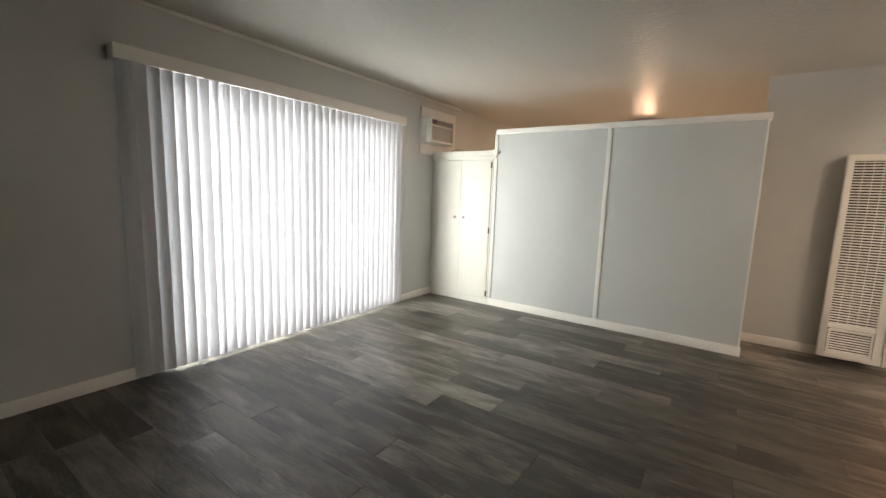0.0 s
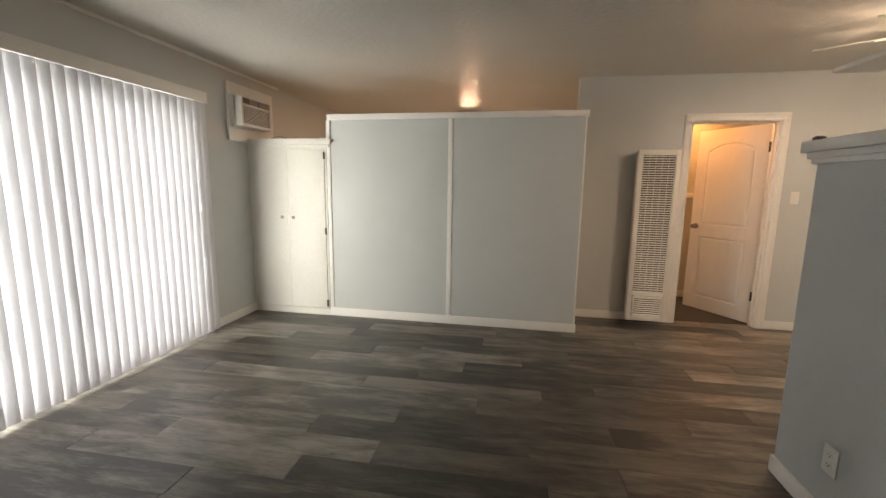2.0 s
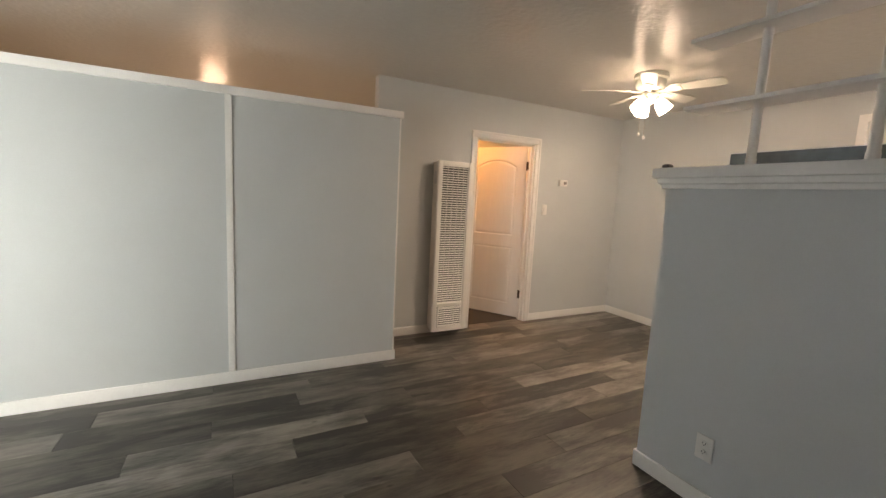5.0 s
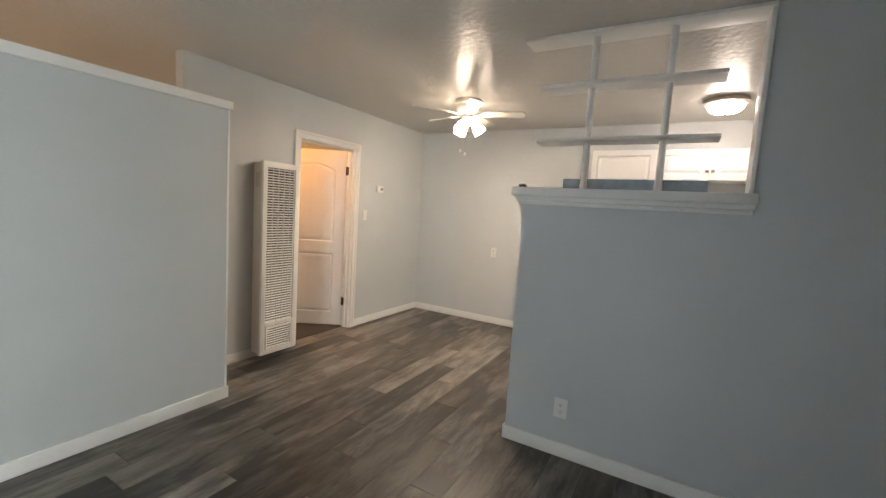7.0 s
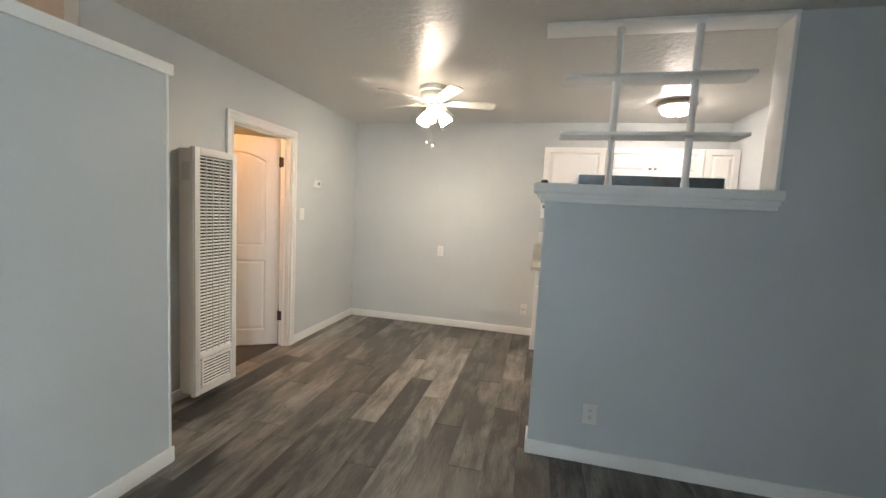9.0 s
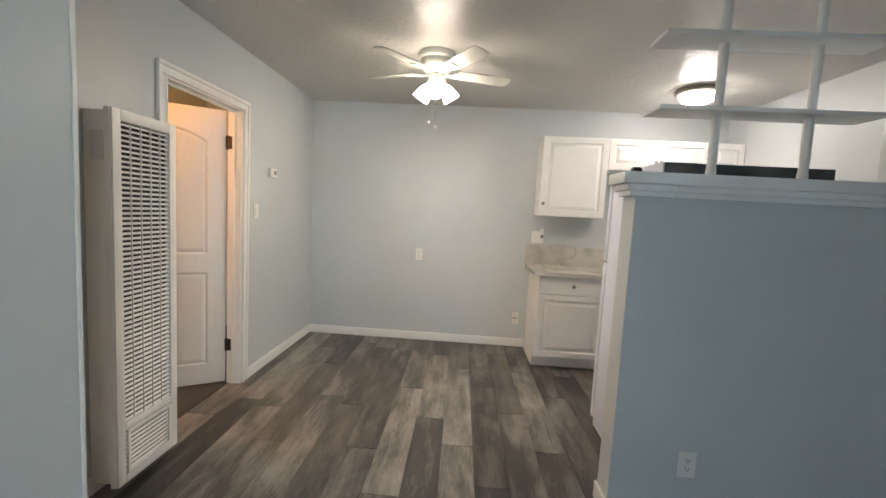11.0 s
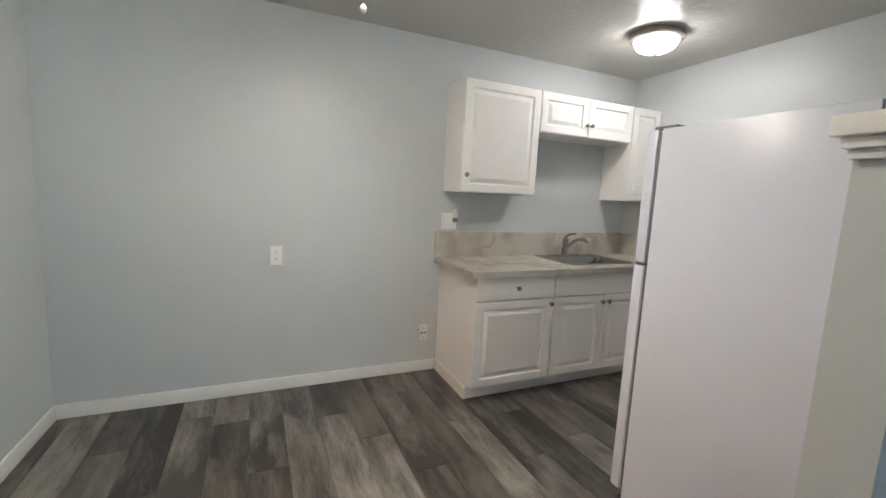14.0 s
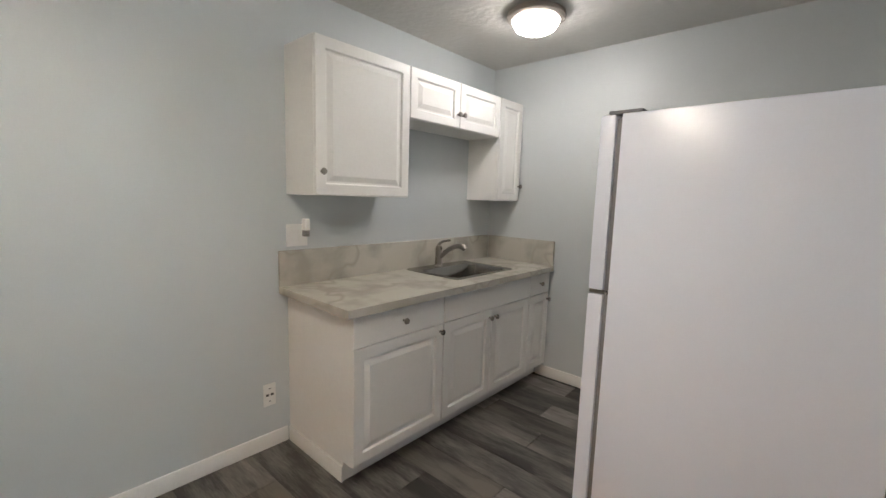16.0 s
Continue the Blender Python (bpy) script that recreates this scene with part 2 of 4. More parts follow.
def tube(points, radius, n=12):
    """A round bar along a line of points; radius may be a list."""
    bm = bmesh.new()
    pts = [Vector(p) for p in points]
    rad = radius if isinstance(radius, (list, tuple)) else [radius] * len(pts)
    rings, side = [], None
    for i, p in enumerate(pts):
        d = (pts[min(i + 1, len(pts) - 1)] - pts[max(i - 1, 0)]).normalized()
        side = side or (Vector((1, 0, 0)) if abs(d.x) < 0.8 else Vector((0, 1, 0)))
        u = (side - d * side.dot(d)).normalized()
        side, w = u, d.cross(u)
        rings.append([bm.verts.new(p + rad[i] * (math.cos(a) * u + math.sin(a) * w)) for a in (2 * math.pi * k / n for k in range(n))])
    for p, q in zip(rings, rings[1:]):
        for k in range(n):
            bm.faces.new((p[k], p[(k + 1) % n], q[(k + 1) % n], q[k]))
    bm.faces.new(rings[0][::-1])
    bm.faces.new(rings[-1])
    return bm


def prism(outline, z0, z1):
    """An outline in x and y, raised from z0 to z1."""
    bm = bmesh.new()
    lo, hi = [[bm.verts.new((x, y, z)) for x, y in outline] for z in (z0, z1)]
    n = len(outline)
    bm.faces.new(lo[::-1])
    bm.faces.new(hi)
    for k in range(n):
        bm.faces.new((lo[k], lo[(k + 1) % n], hi[(k + 1) % n], hi[k]))
    return bm


def mesh_object(name, bm, material, smooth=False):
    bmesh.ops.recalc_face_normals(bm, faces=bm.faces)
    me = bpy.data.meshes.new(name)
    bm.to_mesh(me)
    bm.free()
    me.materials.append(material)
    ob = new(name, me)
    if smooth:
        for p in me.polygons:
            p.use_smooth = True
        me.set_sharp_from_angle(angle=radians(38))
    return ob


def part(name, bm, material, parent, label="", smooth=False, m=None):
    ob = mesh_object(name, bm, material, smooth)
    ob.parent = parent
    if m is not None:
        ob.matrix_basis = m
    return tagged(ob, label)


def thing(name, label, category, m=None, group="", kind=""):
    ob = new(name)
    ob.empty_display_size = 0.05
    if m is not None:
        ob.matrix_basis = m
    return tagged(ob, label, category, group, kind)


def structure(name, bm, material, label, category, smooth=False):
    return tagged(mesh_object(name, bm, material, smooth), label, category, kind="structure")


# ---- large structure ----
CEIL, TOP = 2.470, 2.60
XL, XH, XF = -2.975, 1.12, 3.60
YD, YK, YB, YN = 5.03, 0.835, -1.30, 8.20
BASE = 0.085

structure("wall_west", boxes((XL - 0.15, XL, YB - 0.12, 1.36, 0, TOP), (XL - 0.15, XL, 1.36, 3.74, 2.03, TOP), (XL - 0.15, XL, 3.74, YN + 0.12, 0, TOP)),
          M_WALL, "light grey painted wall round the sliding glass door", "wall")
structure("wall_south", boxes((XL, XH, YB - 0.12, YB, 0, TOP)), M_WALL, "plain light grey painted wall", "wall")
structure("wall_kitchen_side", boxes((XH, XH + 0.14, YB - 0.12, 1.51, 0, TOP)), M_WALL, "light grey painted wall beside the half wall", "wall")
structure("half_wall", boxes((XH, XH + 0.14, 1.51, 2.645, 0, 1.50)), M_WALL, "blue-grey painted half wall between living room and kitchen", "wall")
structure("wall_kitchen_end", boxes((XH + 0.14, XF + 0.12, YK - 0.12, YK, 0, TOP)), M_WALL, "light grey painted wall at the end of the kitchen", "wall")
structure("wall_east", boxes((XF, XF + 0.12, YK, YD + 0.10, 0, TOP)), M_WALL, "light grey painted wall of the dining corner", "wall")
structure("wall_north", boxes((0.38, 1.45, YD, YD + 0.10, 0, TOP), (1.45, 2.225, YD, YD + 0.10, 2.045, TOP), (2.225, XF, YD, YD + 0.10, 0, TOP)),
          M_WALL, "light grey painted wall with the bathroom doorway", "wall")
structure("wall_bedroom_east", boxes((1.25, 1.35, YD + 0.10, YN + 0.12, 0, TOP)), M_WALL, "grey painted wall between sleeping area and bathroom", "wall")
structure("wall_bedroom_north", boxes((XL, 1.25, YN, YN + 0.12, 0, TOP)), M_WALL, "grey painted wall of the sleeping area", "wall")
structure("wall_bathroom_north", boxes((1.35, XF + 0.12, 6.2, 6.32, 0, TOP)), M_WALL, "painted bathroom wall", "wall")
structure("wall_bathroom_east", boxes((XF, XF + 0.12, YD + 0.10, 6.2, 0, TOP)), M_WALL, "painted bathroom wall", "wall")
structure("ceiling", boxes((XL, XH, YB, YK, CEIL, TOP), (XL, XF, YK, YD + 0.1, CEIL, TOP), (XL, 1.25, YD + 0.1, YN, CEIL, TOP)), M_CEIL, "glossy off-white ceiling with orange-peel texture", "ceiling")
structure("ceiling_bathroom", boxes((1.35, XF, YD + 0.10, 6.2, 2.42, TOP)), M_CEIL, "off-white bathroom ceiling", "ceiling")
floor = structure("floor", boxes((XL, XH, YB, YK, -0.10, -0.006), (XL, XF, YK, YD + 0.1, -0.10, -0.006), (1.25, XF, YD + 0.1, YN, -0.10, -0.001)), M_SUB, "grey wood-look vinyl plank floor", "floor")
# unseen floor, made pale to throw the lamp's light up to the ceiling
structure("floor_bedroom", boxes((XL, 1.25, YD + 0.1, YN, -0.10, -0.001)), M_BOUNCE, "plain beige floor of the sleeping area, unseen, added to bounce lamp light", "floor")
structure("roof", boxes((XL - 0.6, XF + 0.3, YB - 0.3, YN + 0.3, TOP + 0.005, TOP + 0.15)), M_STUCCO, "flat roof over the flat", "roof")


def baseboard(x0, x1, y0, y1, side):
    """A skirting board with a rounded top edge; side: the way its face looks."""
    t = 0.013
    if side == "x+":
        r = (x0, x0 + t, y0, y1)
    elif side == "x-":
        r = (x0 - t, x0, y0, y1)
    elif side == "y-":
        r = (x0, x1, y0 - t, y0)
    else:
        r = (x0, x1, y0, y0 + t)
    bm = boxes((*r, 0.0, BASE), bevel=0.004)
    structure("baseboard", bm, M_TRIM, "white painted baseboard", "baseboard", smooth=True)


baseboard(XL, 0, YB, 1.19, "x+")
baseboard(XL, 0, 3.78, 4.476, "x+")
baseboard(XL + 0.014, XH - 0.014, YB, 0, "y+")
baseboard(XH, 0, YB, 2.657, "x-")
baseboard(XH - 0.013, XH + 0.153, 2.645, 0, "y+")
baseboard(0.38, 1.384, YD, 0, "y-")
baseboard(2.291, XF - 0.014, YD, 0, "y-")
baseboard(XF, 0, 2.704, YD, "x-")
baseboard(1.35, XF, 6.2, 0, "y-")
structure("trim", boxes((1.351, XF - 0.001, 6.182, 6.1995, 1.275, 1.335), bevel=0.004), M_TRIM, "white painted rail along the bathroom wall", "rail", smooth=True)
baseboard(2.05, 3.06, YK, 0, "y+")
baseboard(XH + 0.14, 0, YK, 1.60, "x+")

structure("trim", boxes((XL, XL + 0.016, YB, YD + 0.04, CEIL - 0.028, CEIL - 0.0005), bevel=0.008), M_TRIM, "white painted bead along the ceiling edge", "trim", True)

# ---- cap, posts and shelves of the pass-through ----
cap = thing("half_wall_cap", "white painted wooden ledge with stepped moulding on half wall", "ledge")
part("ledge_board", boxes((1.082, 1.288, 1.492, 2.712, 1.552, 1.602), bevel=0.005), M_TRIM, cap, smooth=True)
part("upper_moulding", boxes((1.098, 1.272, 1.498, 2.690, 1.524, 1.552), bevel=0.006), M_TRIM, cap, smooth=True)
part("lower_moulding", boxes((1.108, 1.264, 1.504, 2.672, 1.500, 1.524), bevel=0.006), M_TRIM, cap, smooth=True)
divider = thing("shelf_divider", "white painted open shelf divider with two round posts above ledge", "divider")
for y in (2.303, 1.915):
    part("post", turned([(0.021, 1.602), (0.021, 1.63), (0.0185, 1.64), (0.0185, 2.41), (0.021, 2.42), (0.021, 2.45)], 20, pose(1.178, y + 0.006, 0)), M_TRIM, divider, smooth=True)
for z in (1.868, 2.172):
    part("shelf", boxes((1.092, 1.262, 1.668, 2.59, z, z + 0.019), bevel=0.003), M_TRIM, divider, smooth=True)
part("top_board", boxes((1.10, 1.27, 1.512, 2.70, 2.452, CEIL - 0.001), bevel=0.003), M_TRIM, divider, smooth=True)
part("side_board", boxes((1.105, 1.268, 1.512, 1.532, 1.603, 2.449), bevel=0.003), M_TRIM, divider, smooth=True)
tagged(mesh_object("door_stop", boxes((1.10, 1.135, 2.635, 2.672, 1.602, 1.618), (1.105, 1.13, 2.64, 2.667, 1.618, 1.622), bevel=0.003), M_BLACK, True), "small black plastic clip on the white ledge", "clip")

# ---- partition and closet ----
partition = thing("partition", "free-standing grey panel partition with white cap and battens", "partition")
part("panel", boxes((-2.06, -0.858, 4.492, 4.57, 0.0, 2.01)), M_WALL, partition, "light grey painted panel")
part("panel", boxes((-0.856, 0.385, 4.492, 4.57, 0.0, 2.01)), M_WALL, partition, "light grey painted panel")
part("cap", boxes((-2.085, 0.412, 4.470, 4.592, 2.01, 2.064), bevel=0.004), M_TRIM, partition, smooth=True)
part("batten", boxes((-0.858, -0.815, 4.482, 4.4915, BASE, 2.01), bevel=0.003), M_TRIM, partition, smooth=True)
part("batten", boxes((-2.10, -2.06, 4.480, 4.57, BASE, 2.01), bevel=0.003), M_TRIM, partition, smooth=True)
part("end_board", boxes((0.385, 0.399, 4.488, 4.574, 0.0, 2.01), bevel=0.002), M_TRIM, partition, smooth=True)
part("skirting", boxes((-2.10, 0.408, 4.478, 4.4915, 0, BASE), bevel=0.004), M_TRIM, partition, smooth=True)

closet = thing("closet_cabinet", "tall cream-white built-in closet cabinet with two plain doors", "cabinet")
part("body", boxes((XL + 0.002, -2.955, 4.49, 4.97, 0, 1.75), (-2.115, -2.101, 4.49, 4.97, 0, 1.75), (-2.955, -2.115, 4.93, 4.97, 0, 1.75),
                   (-2.955, -2.115, 4.51, 4.93, 1.70, 1.75), (-2.955, -2.115, 4.50, 4.93, 0.0, 0.07)), M_CLOSET, closet)
part("face_frame", boxes((XL + 0.002, -2.948, 4.476, 4.49, 0.0, 1.75), (-2.122, -2.101, 4.476, 4.49, 0.0, 1.75), (-2.948, -2.122, 4.476, 4.49, 1.728, 1.75), (-2.948, -2.122, 4.476, 4.49, 0.0, 0.068)), M_CLOSET, closet)
part("cornice", boxes((XL + 0.002, -2.05, 4.452, 4.98, 1.775, 1.832), (XL + 0.002, -2.07, 4.462, 4.98, 1.75, 1.775), bevel=0.004), M_CLOSET, closet, smooth=True)
for x0, x1, xk, xh in ((-2.9465, -2.536, -2.595, -2.938), (-2.534, -2.1235, -2.470, -2.122)):
    leaf = part("door", boxes((x0, x1, 4.468, 4.488, 0.074, 1.724), bevel=0.0012), M_CLOSET, closet, smooth=True)
    part("knob", turned([(0.007, 0), (0.007, 0.012), (0.014, 0.016), (0.018, 0.024), (0.016, 0.031), (0.006, 0.034)], 20, pose(xk, 4.468, 1.037, 90)), M_BRASS, leaf, "small round metal knob", True)
    for z in (1.665, 0.90, 0.135):
        part("hinge", boxes((xh - 0.008, xh + 0.008, 4.459, 4.468, z - 0.035, z + 0.035), bevel=0.002), M_BRONZE if xh > -2.5 else M_CLOSET, leaf, "dark metal hinge" if xh > -2.5 else "painted-over hinge")
hook = thing("cup_hook", "small dark metal hook at closet cornice corner", "hook")
part("shank", tube([(-2.05, 4.47, 1.80), (-2.03, 4.468, 1.80), (-2.018, 4.462, 1.806), (-2.016, 4.46, 1.82)], 0.005, 8), M_BRONZE, hook, smooth=True)
card = tagged(mesh_object("card", boxes((-2.16, -2.06, 4.46, 4.53, 1.833, 1.839), bevel=0.001), M_PAPER), "white card lying on the closet cabinet top", "card")
tagged(mesh_object("cable", tube([(-2.72, 4.50, 1.836), (-2.68, 4.50, 1.85), (-2.63, 4.505, 1.857), (-2.58, 4.505, 1.85), (-2.54, 4.51, 1.836)], 0.004, 8), M_CABLE, True), "thin brown cable on the closet cabinet top", "cable")

# ---- air conditioner ----
ac = thing("air_conditioner", "white window air conditioner in a painted wall panel", "air conditioner")
part("mounting_panel", prism([(-1.795, 4.18), (-2.345, 4.18), (-2.345, 4.92), (-1.836, 4.92), (-1.836, 4.447), (-1.795, 4.447)], 0, 0.022), M_TRIM, ac, m=pose(XL, 0, 0, 0, 90, 0))
ay0, ay1, az0, az1, ax = 4.212, 4.700, 1.932, 2.214, -2.850
part("housing", boxes((XL + 0.070, ax, ay0, ay1, az0, az1), bevel=0.008), M_PLASTIC, ac, smooth=True)
part("wall_sleeve", boxes((XL + 0.022, XL + 0.0695, ay0 - 0.012, ay1 + 0.012, az0 - 0.012, az1 + 0.012), bevel=0.004), M_TRIM, ac, "painted wall sleeve", True)
part("front_frame", boxes((ax, ax + 0.022, ay0, ay1, az1 - 0.012, az1), (ax, ax + 0.022, ay0, ay1, az0, az0 + 0.03), (ax, ax + 0.022, ay0, ay0 + 0.025, az0 + 0.03, az1 - 0.012),
                          (ax, ax + 0.022, ay1 - 0.025, ay1, az0 + 0.03, az1 - 0.012), (ax, ax + 0.020, ay0 + 0.025, ay1 - 0.025, az1 - 0.085, az1 - 0.07), bevel=0.003), M_PLASTIC, ac, smooth=True)
# sheet behind the louvres, its colour standing in for the shade inside
part("grille_shade", boxes((ax, ax + 0.004, ay0 + 0.025, ay1 - 0.025, az0 + 0.03, az1 - 0.085)), M_SHADE, ac)
for k in range(13):
    z = az0 + 0.040 + k * 0.0135
    part("louvre", boxes((ax + 0.004, ax + 0.009, ay0 + 0.025, ay1 - 0.025, z, z + 0.0055)), M_PLASTIC, ac)
part("display", boxes((ax, ax + 0.012, ay0 + 0.027, ay0 + 0.125, az1 - 0.068, az1 - 0.014)), M_BLACK, ac, "black control display")
for y0, y1 in ((ay0 + 0.140, ay0 + 0.280), (ay0 + 0.295, ay1 - 0.028)):
    part("air_outlet", boxes((ax, ax + 0.010, y0, y1, az1 - 0.068, az1 - 0.014)), M_ACGREY, ac, "grey air outlet")
    for k in range(4):
        z = az1 - 0.064 + k * 0.0135
        part("vane", boxes((ax + 0.010, ax + 0.016, y0, y1, z, z + 0.004)), M_ACGREY, ac)

# ---- sliding door and vertical blind ----
slider = thing("window_1", "white aluminium sliding glass door behind vertical blinds", "glass door", kind="structure")
fx = XL - 0.10
part("window_frame", boxes((fx, fx + 0.07, 1.36, 1.40, 0, 2.03), (fx, fx + 0.07, 3.70, 3.74, 0, 2.03), (fx, fx + 0.07, 1.40, 3.70, 1.99, 2.03), (fx, fx + 0.07, 1.40, 3.70, 0.0, 0.035)), M_ALU, slider)
for k, (y0, y1) in enumerate(((1.40, 2.58), (2.52, 3.70))):
    x = fx + 0.006 + 0.034 * k
    sash = part("sash", boxes((x, x + 0.025, y0, y0 + 0.05, 0.036, 1.988), (x, x + 0.025, y1 - 0.05, y1, 0.036, 1.988), (x, x + 0.025, y0 + 0.05, y1 - 0.05, 1.94, 1.988), (x, x + 0.025, y0 + 0.05, y1 - 0.05, 0.036, 0.10)), M_ALU, slider)
    pane = part("pane", boxes((x + 0.010, x + 0.015, y0 + 0.05, y1 - 0.05, 0.10, 1.94)), M_GLASS, sash)
    pane.visible_shadow = False
blind = thing("vertical_blind", "closed white vertical blind with plain valance over sliding door", "blind")
part("valance", boxes((-2.868, -2.860, 1.12, 3.80, 2.058, 2.146), (XL + 0.002, -2.868, 1.12, 1.128, 2.058, 2.146), (XL + 0.002, -2.868, 3.792, 3.80, 2.058, 2.146), (XL + 0.002, -2.868, 1.128, 3.792, 2.138, 2.146), bevel=0.002), M_TRIM, blind, "cream-white valance", True)
part("headrail", boxes((-2.945, -2.905, 1.14, 3.785, 2.07, 2.11), bevel=0.003), M_ALU, blind)


def vane_mesh(height):
    """A vertical slat with a shallow curve, 89 mm wide, hanging from z = 0."""
    bm = bmesh.new()
    n, rows = 6, []
    for z in (0.0, -height):
        front, back = [], []
        for k in range(n + 1):
            u = k / n * 2 - 1
            bow = 0.009 * (1 - u * u)
            front.append(bm.verts.new((bow + 0.0006, u * 0.0445, z)))
            back.append(bm.verts.new((bow - 0.0006, u * 0.0445, z)))
        rows.append(front + back[::-1])
    a, b = rows
    for k in range(len(a)):
        j = (k + 1) % len(a)
        bm.faces.new((a[k], a[j], b[j], b[k]))
    bm.faces.new(a[::-1])
    bm.faces.new(b)
    return bm


rng = random.Random(5)
first = part("vane", vane_mesh(2.045), M_VANE, blind, smooth=True)
vane_data = first.data
step, y = 0.0765, 1.185
k = 0
while y < 3.79:
    v = first if k == 0 else new("vane", vane_data)
    v.parent = blind
    turn = -22.5 + rng.uniform(-2.5, 2.5)
    if abs(y - 1.70) < 0.045:
        turn = -58
    v.matrix_basis = pose(-2.925 + rng.uniform(-0.003, 0.003), y, 2.066, rng.uniform(-0.15, 0.15), 0, turn)
    y += step
    k += 1

# ---- patio beyond the glass ----
tagged(mesh_object("ground", boxes((-60, XL - 0.15, -60, 60, -0.25, -0.06)), M_CONCRETE), "pale concrete patio", "patio", kind="structure")
fence = thing("patio_wall", "pale stucco wall across the patio", "wall", kind="structure")
part("wall", boxes((-7.2, -7.0, -6, 12, -0.06, 2.2)), M_STUCCO, fence)
part("band", boxes((-6.995, -6.97, -1.2, 5, -0.06, 0.9)), M_TEAL, fence, "teal painted band")

# ---- bathroom door ----
door = thing("door_1", "white two-panel arched interior door standing half open", "door", kind="structure")
for nm, x0, x1, outer in (("side_casing", 1.385, 1.4515, 1), ("side_casing", 2.2235, 2.290, -1)):
    edge = (x0, x0 + 0.022) if outer > 0 else (x1 - 0.022, x1)
    flat = (x0 + 0.0221, x1) if outer > 0 else (x0, x1 - 0.0221)
    step = (flat[1] - 0.016, flat[1]) if outer > 0 else (flat[0], flat[0] + 0.016)
    part(nm, boxes((*edge, 5.008, YD - 0.0005, 0, 2.079), (*flat, 5.014, YD - 0.0005, 0, 2.0345), (*step, 5.0105, 5.0138, 0, 2.0345), bevel=0.0025), M_TRIM, door, "white moulded casing", True)
part("head_casing", boxes((1.385, 2.290, 5.007, YD - 0.0005, 2.0795, 2.102), (1.4075, 2.2675, 5.013, YD - 0.0005, 2.035, 2.079), (1.436, 2.239, 5.0095, 5.0128, 2.035, 2.050), bevel=0.0025), M_TRIM, door, "white moulded casing", True)
for z in (1.80, 0.30):
    part("jamb_hinge", boxes((2.2025, 2.2068, YD + 0.066, YD + 0.098, z - 0.045, z + 0.045), bevel=0.001), M_BRONZE, door, "dark bronze hinge plate")
part("jamb", boxes((1.45, 1.468, YD, YD + 0.10, 0, 2.026), (2.207, 2.225, YD, YD + 0.10, 0, 2.026), (1.45, 2.225, YD, YD + 0.10, 2.027, 2.045)), M_TRIM, door)
part("door_stop", boxes((1.468, 1.480, YD + 0.045, YD + 0.06, 0, 2.012), (2.195, 2.207, YD + 0.045, YD + 0.06, 0, 2.012), (1.468, 2.207, YD + 0.045, YD + 0.06, 2.013, 2.026)), M_TRIM, door)
LW, LH, LT = 0.742, 2.012, 0.035


def arch_outline(x0, x1, z0, z1, rise):
    pts = [(x0, z0), (x1, z0), (x1, z1 - rise)]
    for k in range(1, 12):
        u = k / 12
        pts.append((x1 + (x0 - x1) * u, z1 - rise + rise * math.sin(math.pi * u) ** 0.8))
    return pts + [(x0, z1 - rise)]


SKIN = 0.008


def door_face(x0, x1, panels, w, h):
    """One moulded face in x and y: stiles, rails and an arched head, with sunk mouldings and raised fields."""
    bm = bmesh.new()

    def flat(points, z):
        bm.faces.new([bm.verts.new((x, y, z)) for x, y in points])

    arch, low = panels
    head = arch[2:]
    flat([(0, 0.012), (x0, 0.012), (x0, 0.012 + h), (0, 0.012 + h)], SKIN)
    flat([(x1, 0.012), (w, 0.012), (w, 0.012 + h), (x1, 0.012 + h)], SKIN)
    flat([(x0, 0.012), (x1, 0.012), (x1, low[0][1]), (x0, low[0][1])], SKIN)
    flat([(x0, low[2][1]), (x1, low[2][1]), (x1, arch[0][1]), (x0, arch[0][1])], SKIN)
    for p, q in zip(head, head[1:]):
        flat([(p[0], p[1]), (p[0], 0.012 + h), (q[0], 0.012 + h), (q[0], q[1])], SKIN)
    for outline in panels:
        n, loops = len(outline), []
        for inset, z in ((0, SKIN), (0.006, SKIN - 0.0015), (0.013, 0.0005), (0.020, 0.0005), (0.030, 0.0045), (0.044, 0.006)):
            loop = []
            for k in range(n):
                p, q, r = (Vector(outline[(k + d) % n]) for d in (-1, 0, 1))
                a, b = (q - p).normalized(), (r - q).normalized()
                na, nb = Vector((-a.y, a.x)), Vector((-b.y, b.x))
                c = q + (na + nb) / max(1 + na.dot(nb), 0.3) * inset
                loop.append(bm.verts.new((c.x, c.y, z)))
            loops.append(loop)
        for a, b in zip(loops, loops[1:]):
            for k in range(n):
                bm.faces.new((a[k], a[(k + 1) % n], b[(k + 1) % n], b[k]))
        bm.faces.new(loops[-1])
    return bm


leaf = part("door_leaf", boxes((0, LW, -LT / 2 + SKIN, LT / 2 - SKIN, 0.012, 0.012 + LH)), M_DOOR, door, "white moulded door leaf", True, pose(2.226, YD + 0.122, 0, 0, 0, 122.5))
part("edge_strip", boxes((-0.0005, 0.0, -LT / 2, LT / 2, 0.012, 0.012 + LH), (LW, LW + 0.0005, -LT / 2, LT / 2, 0.012, 0.012 + LH), (0, LW, -LT / 2, LT / 2, 0.0115, 0.012), (0, LW, -LT / 2, LT / 2, 0.012 + LH, 0.0125 + LH)), M_DOOR, leaf)
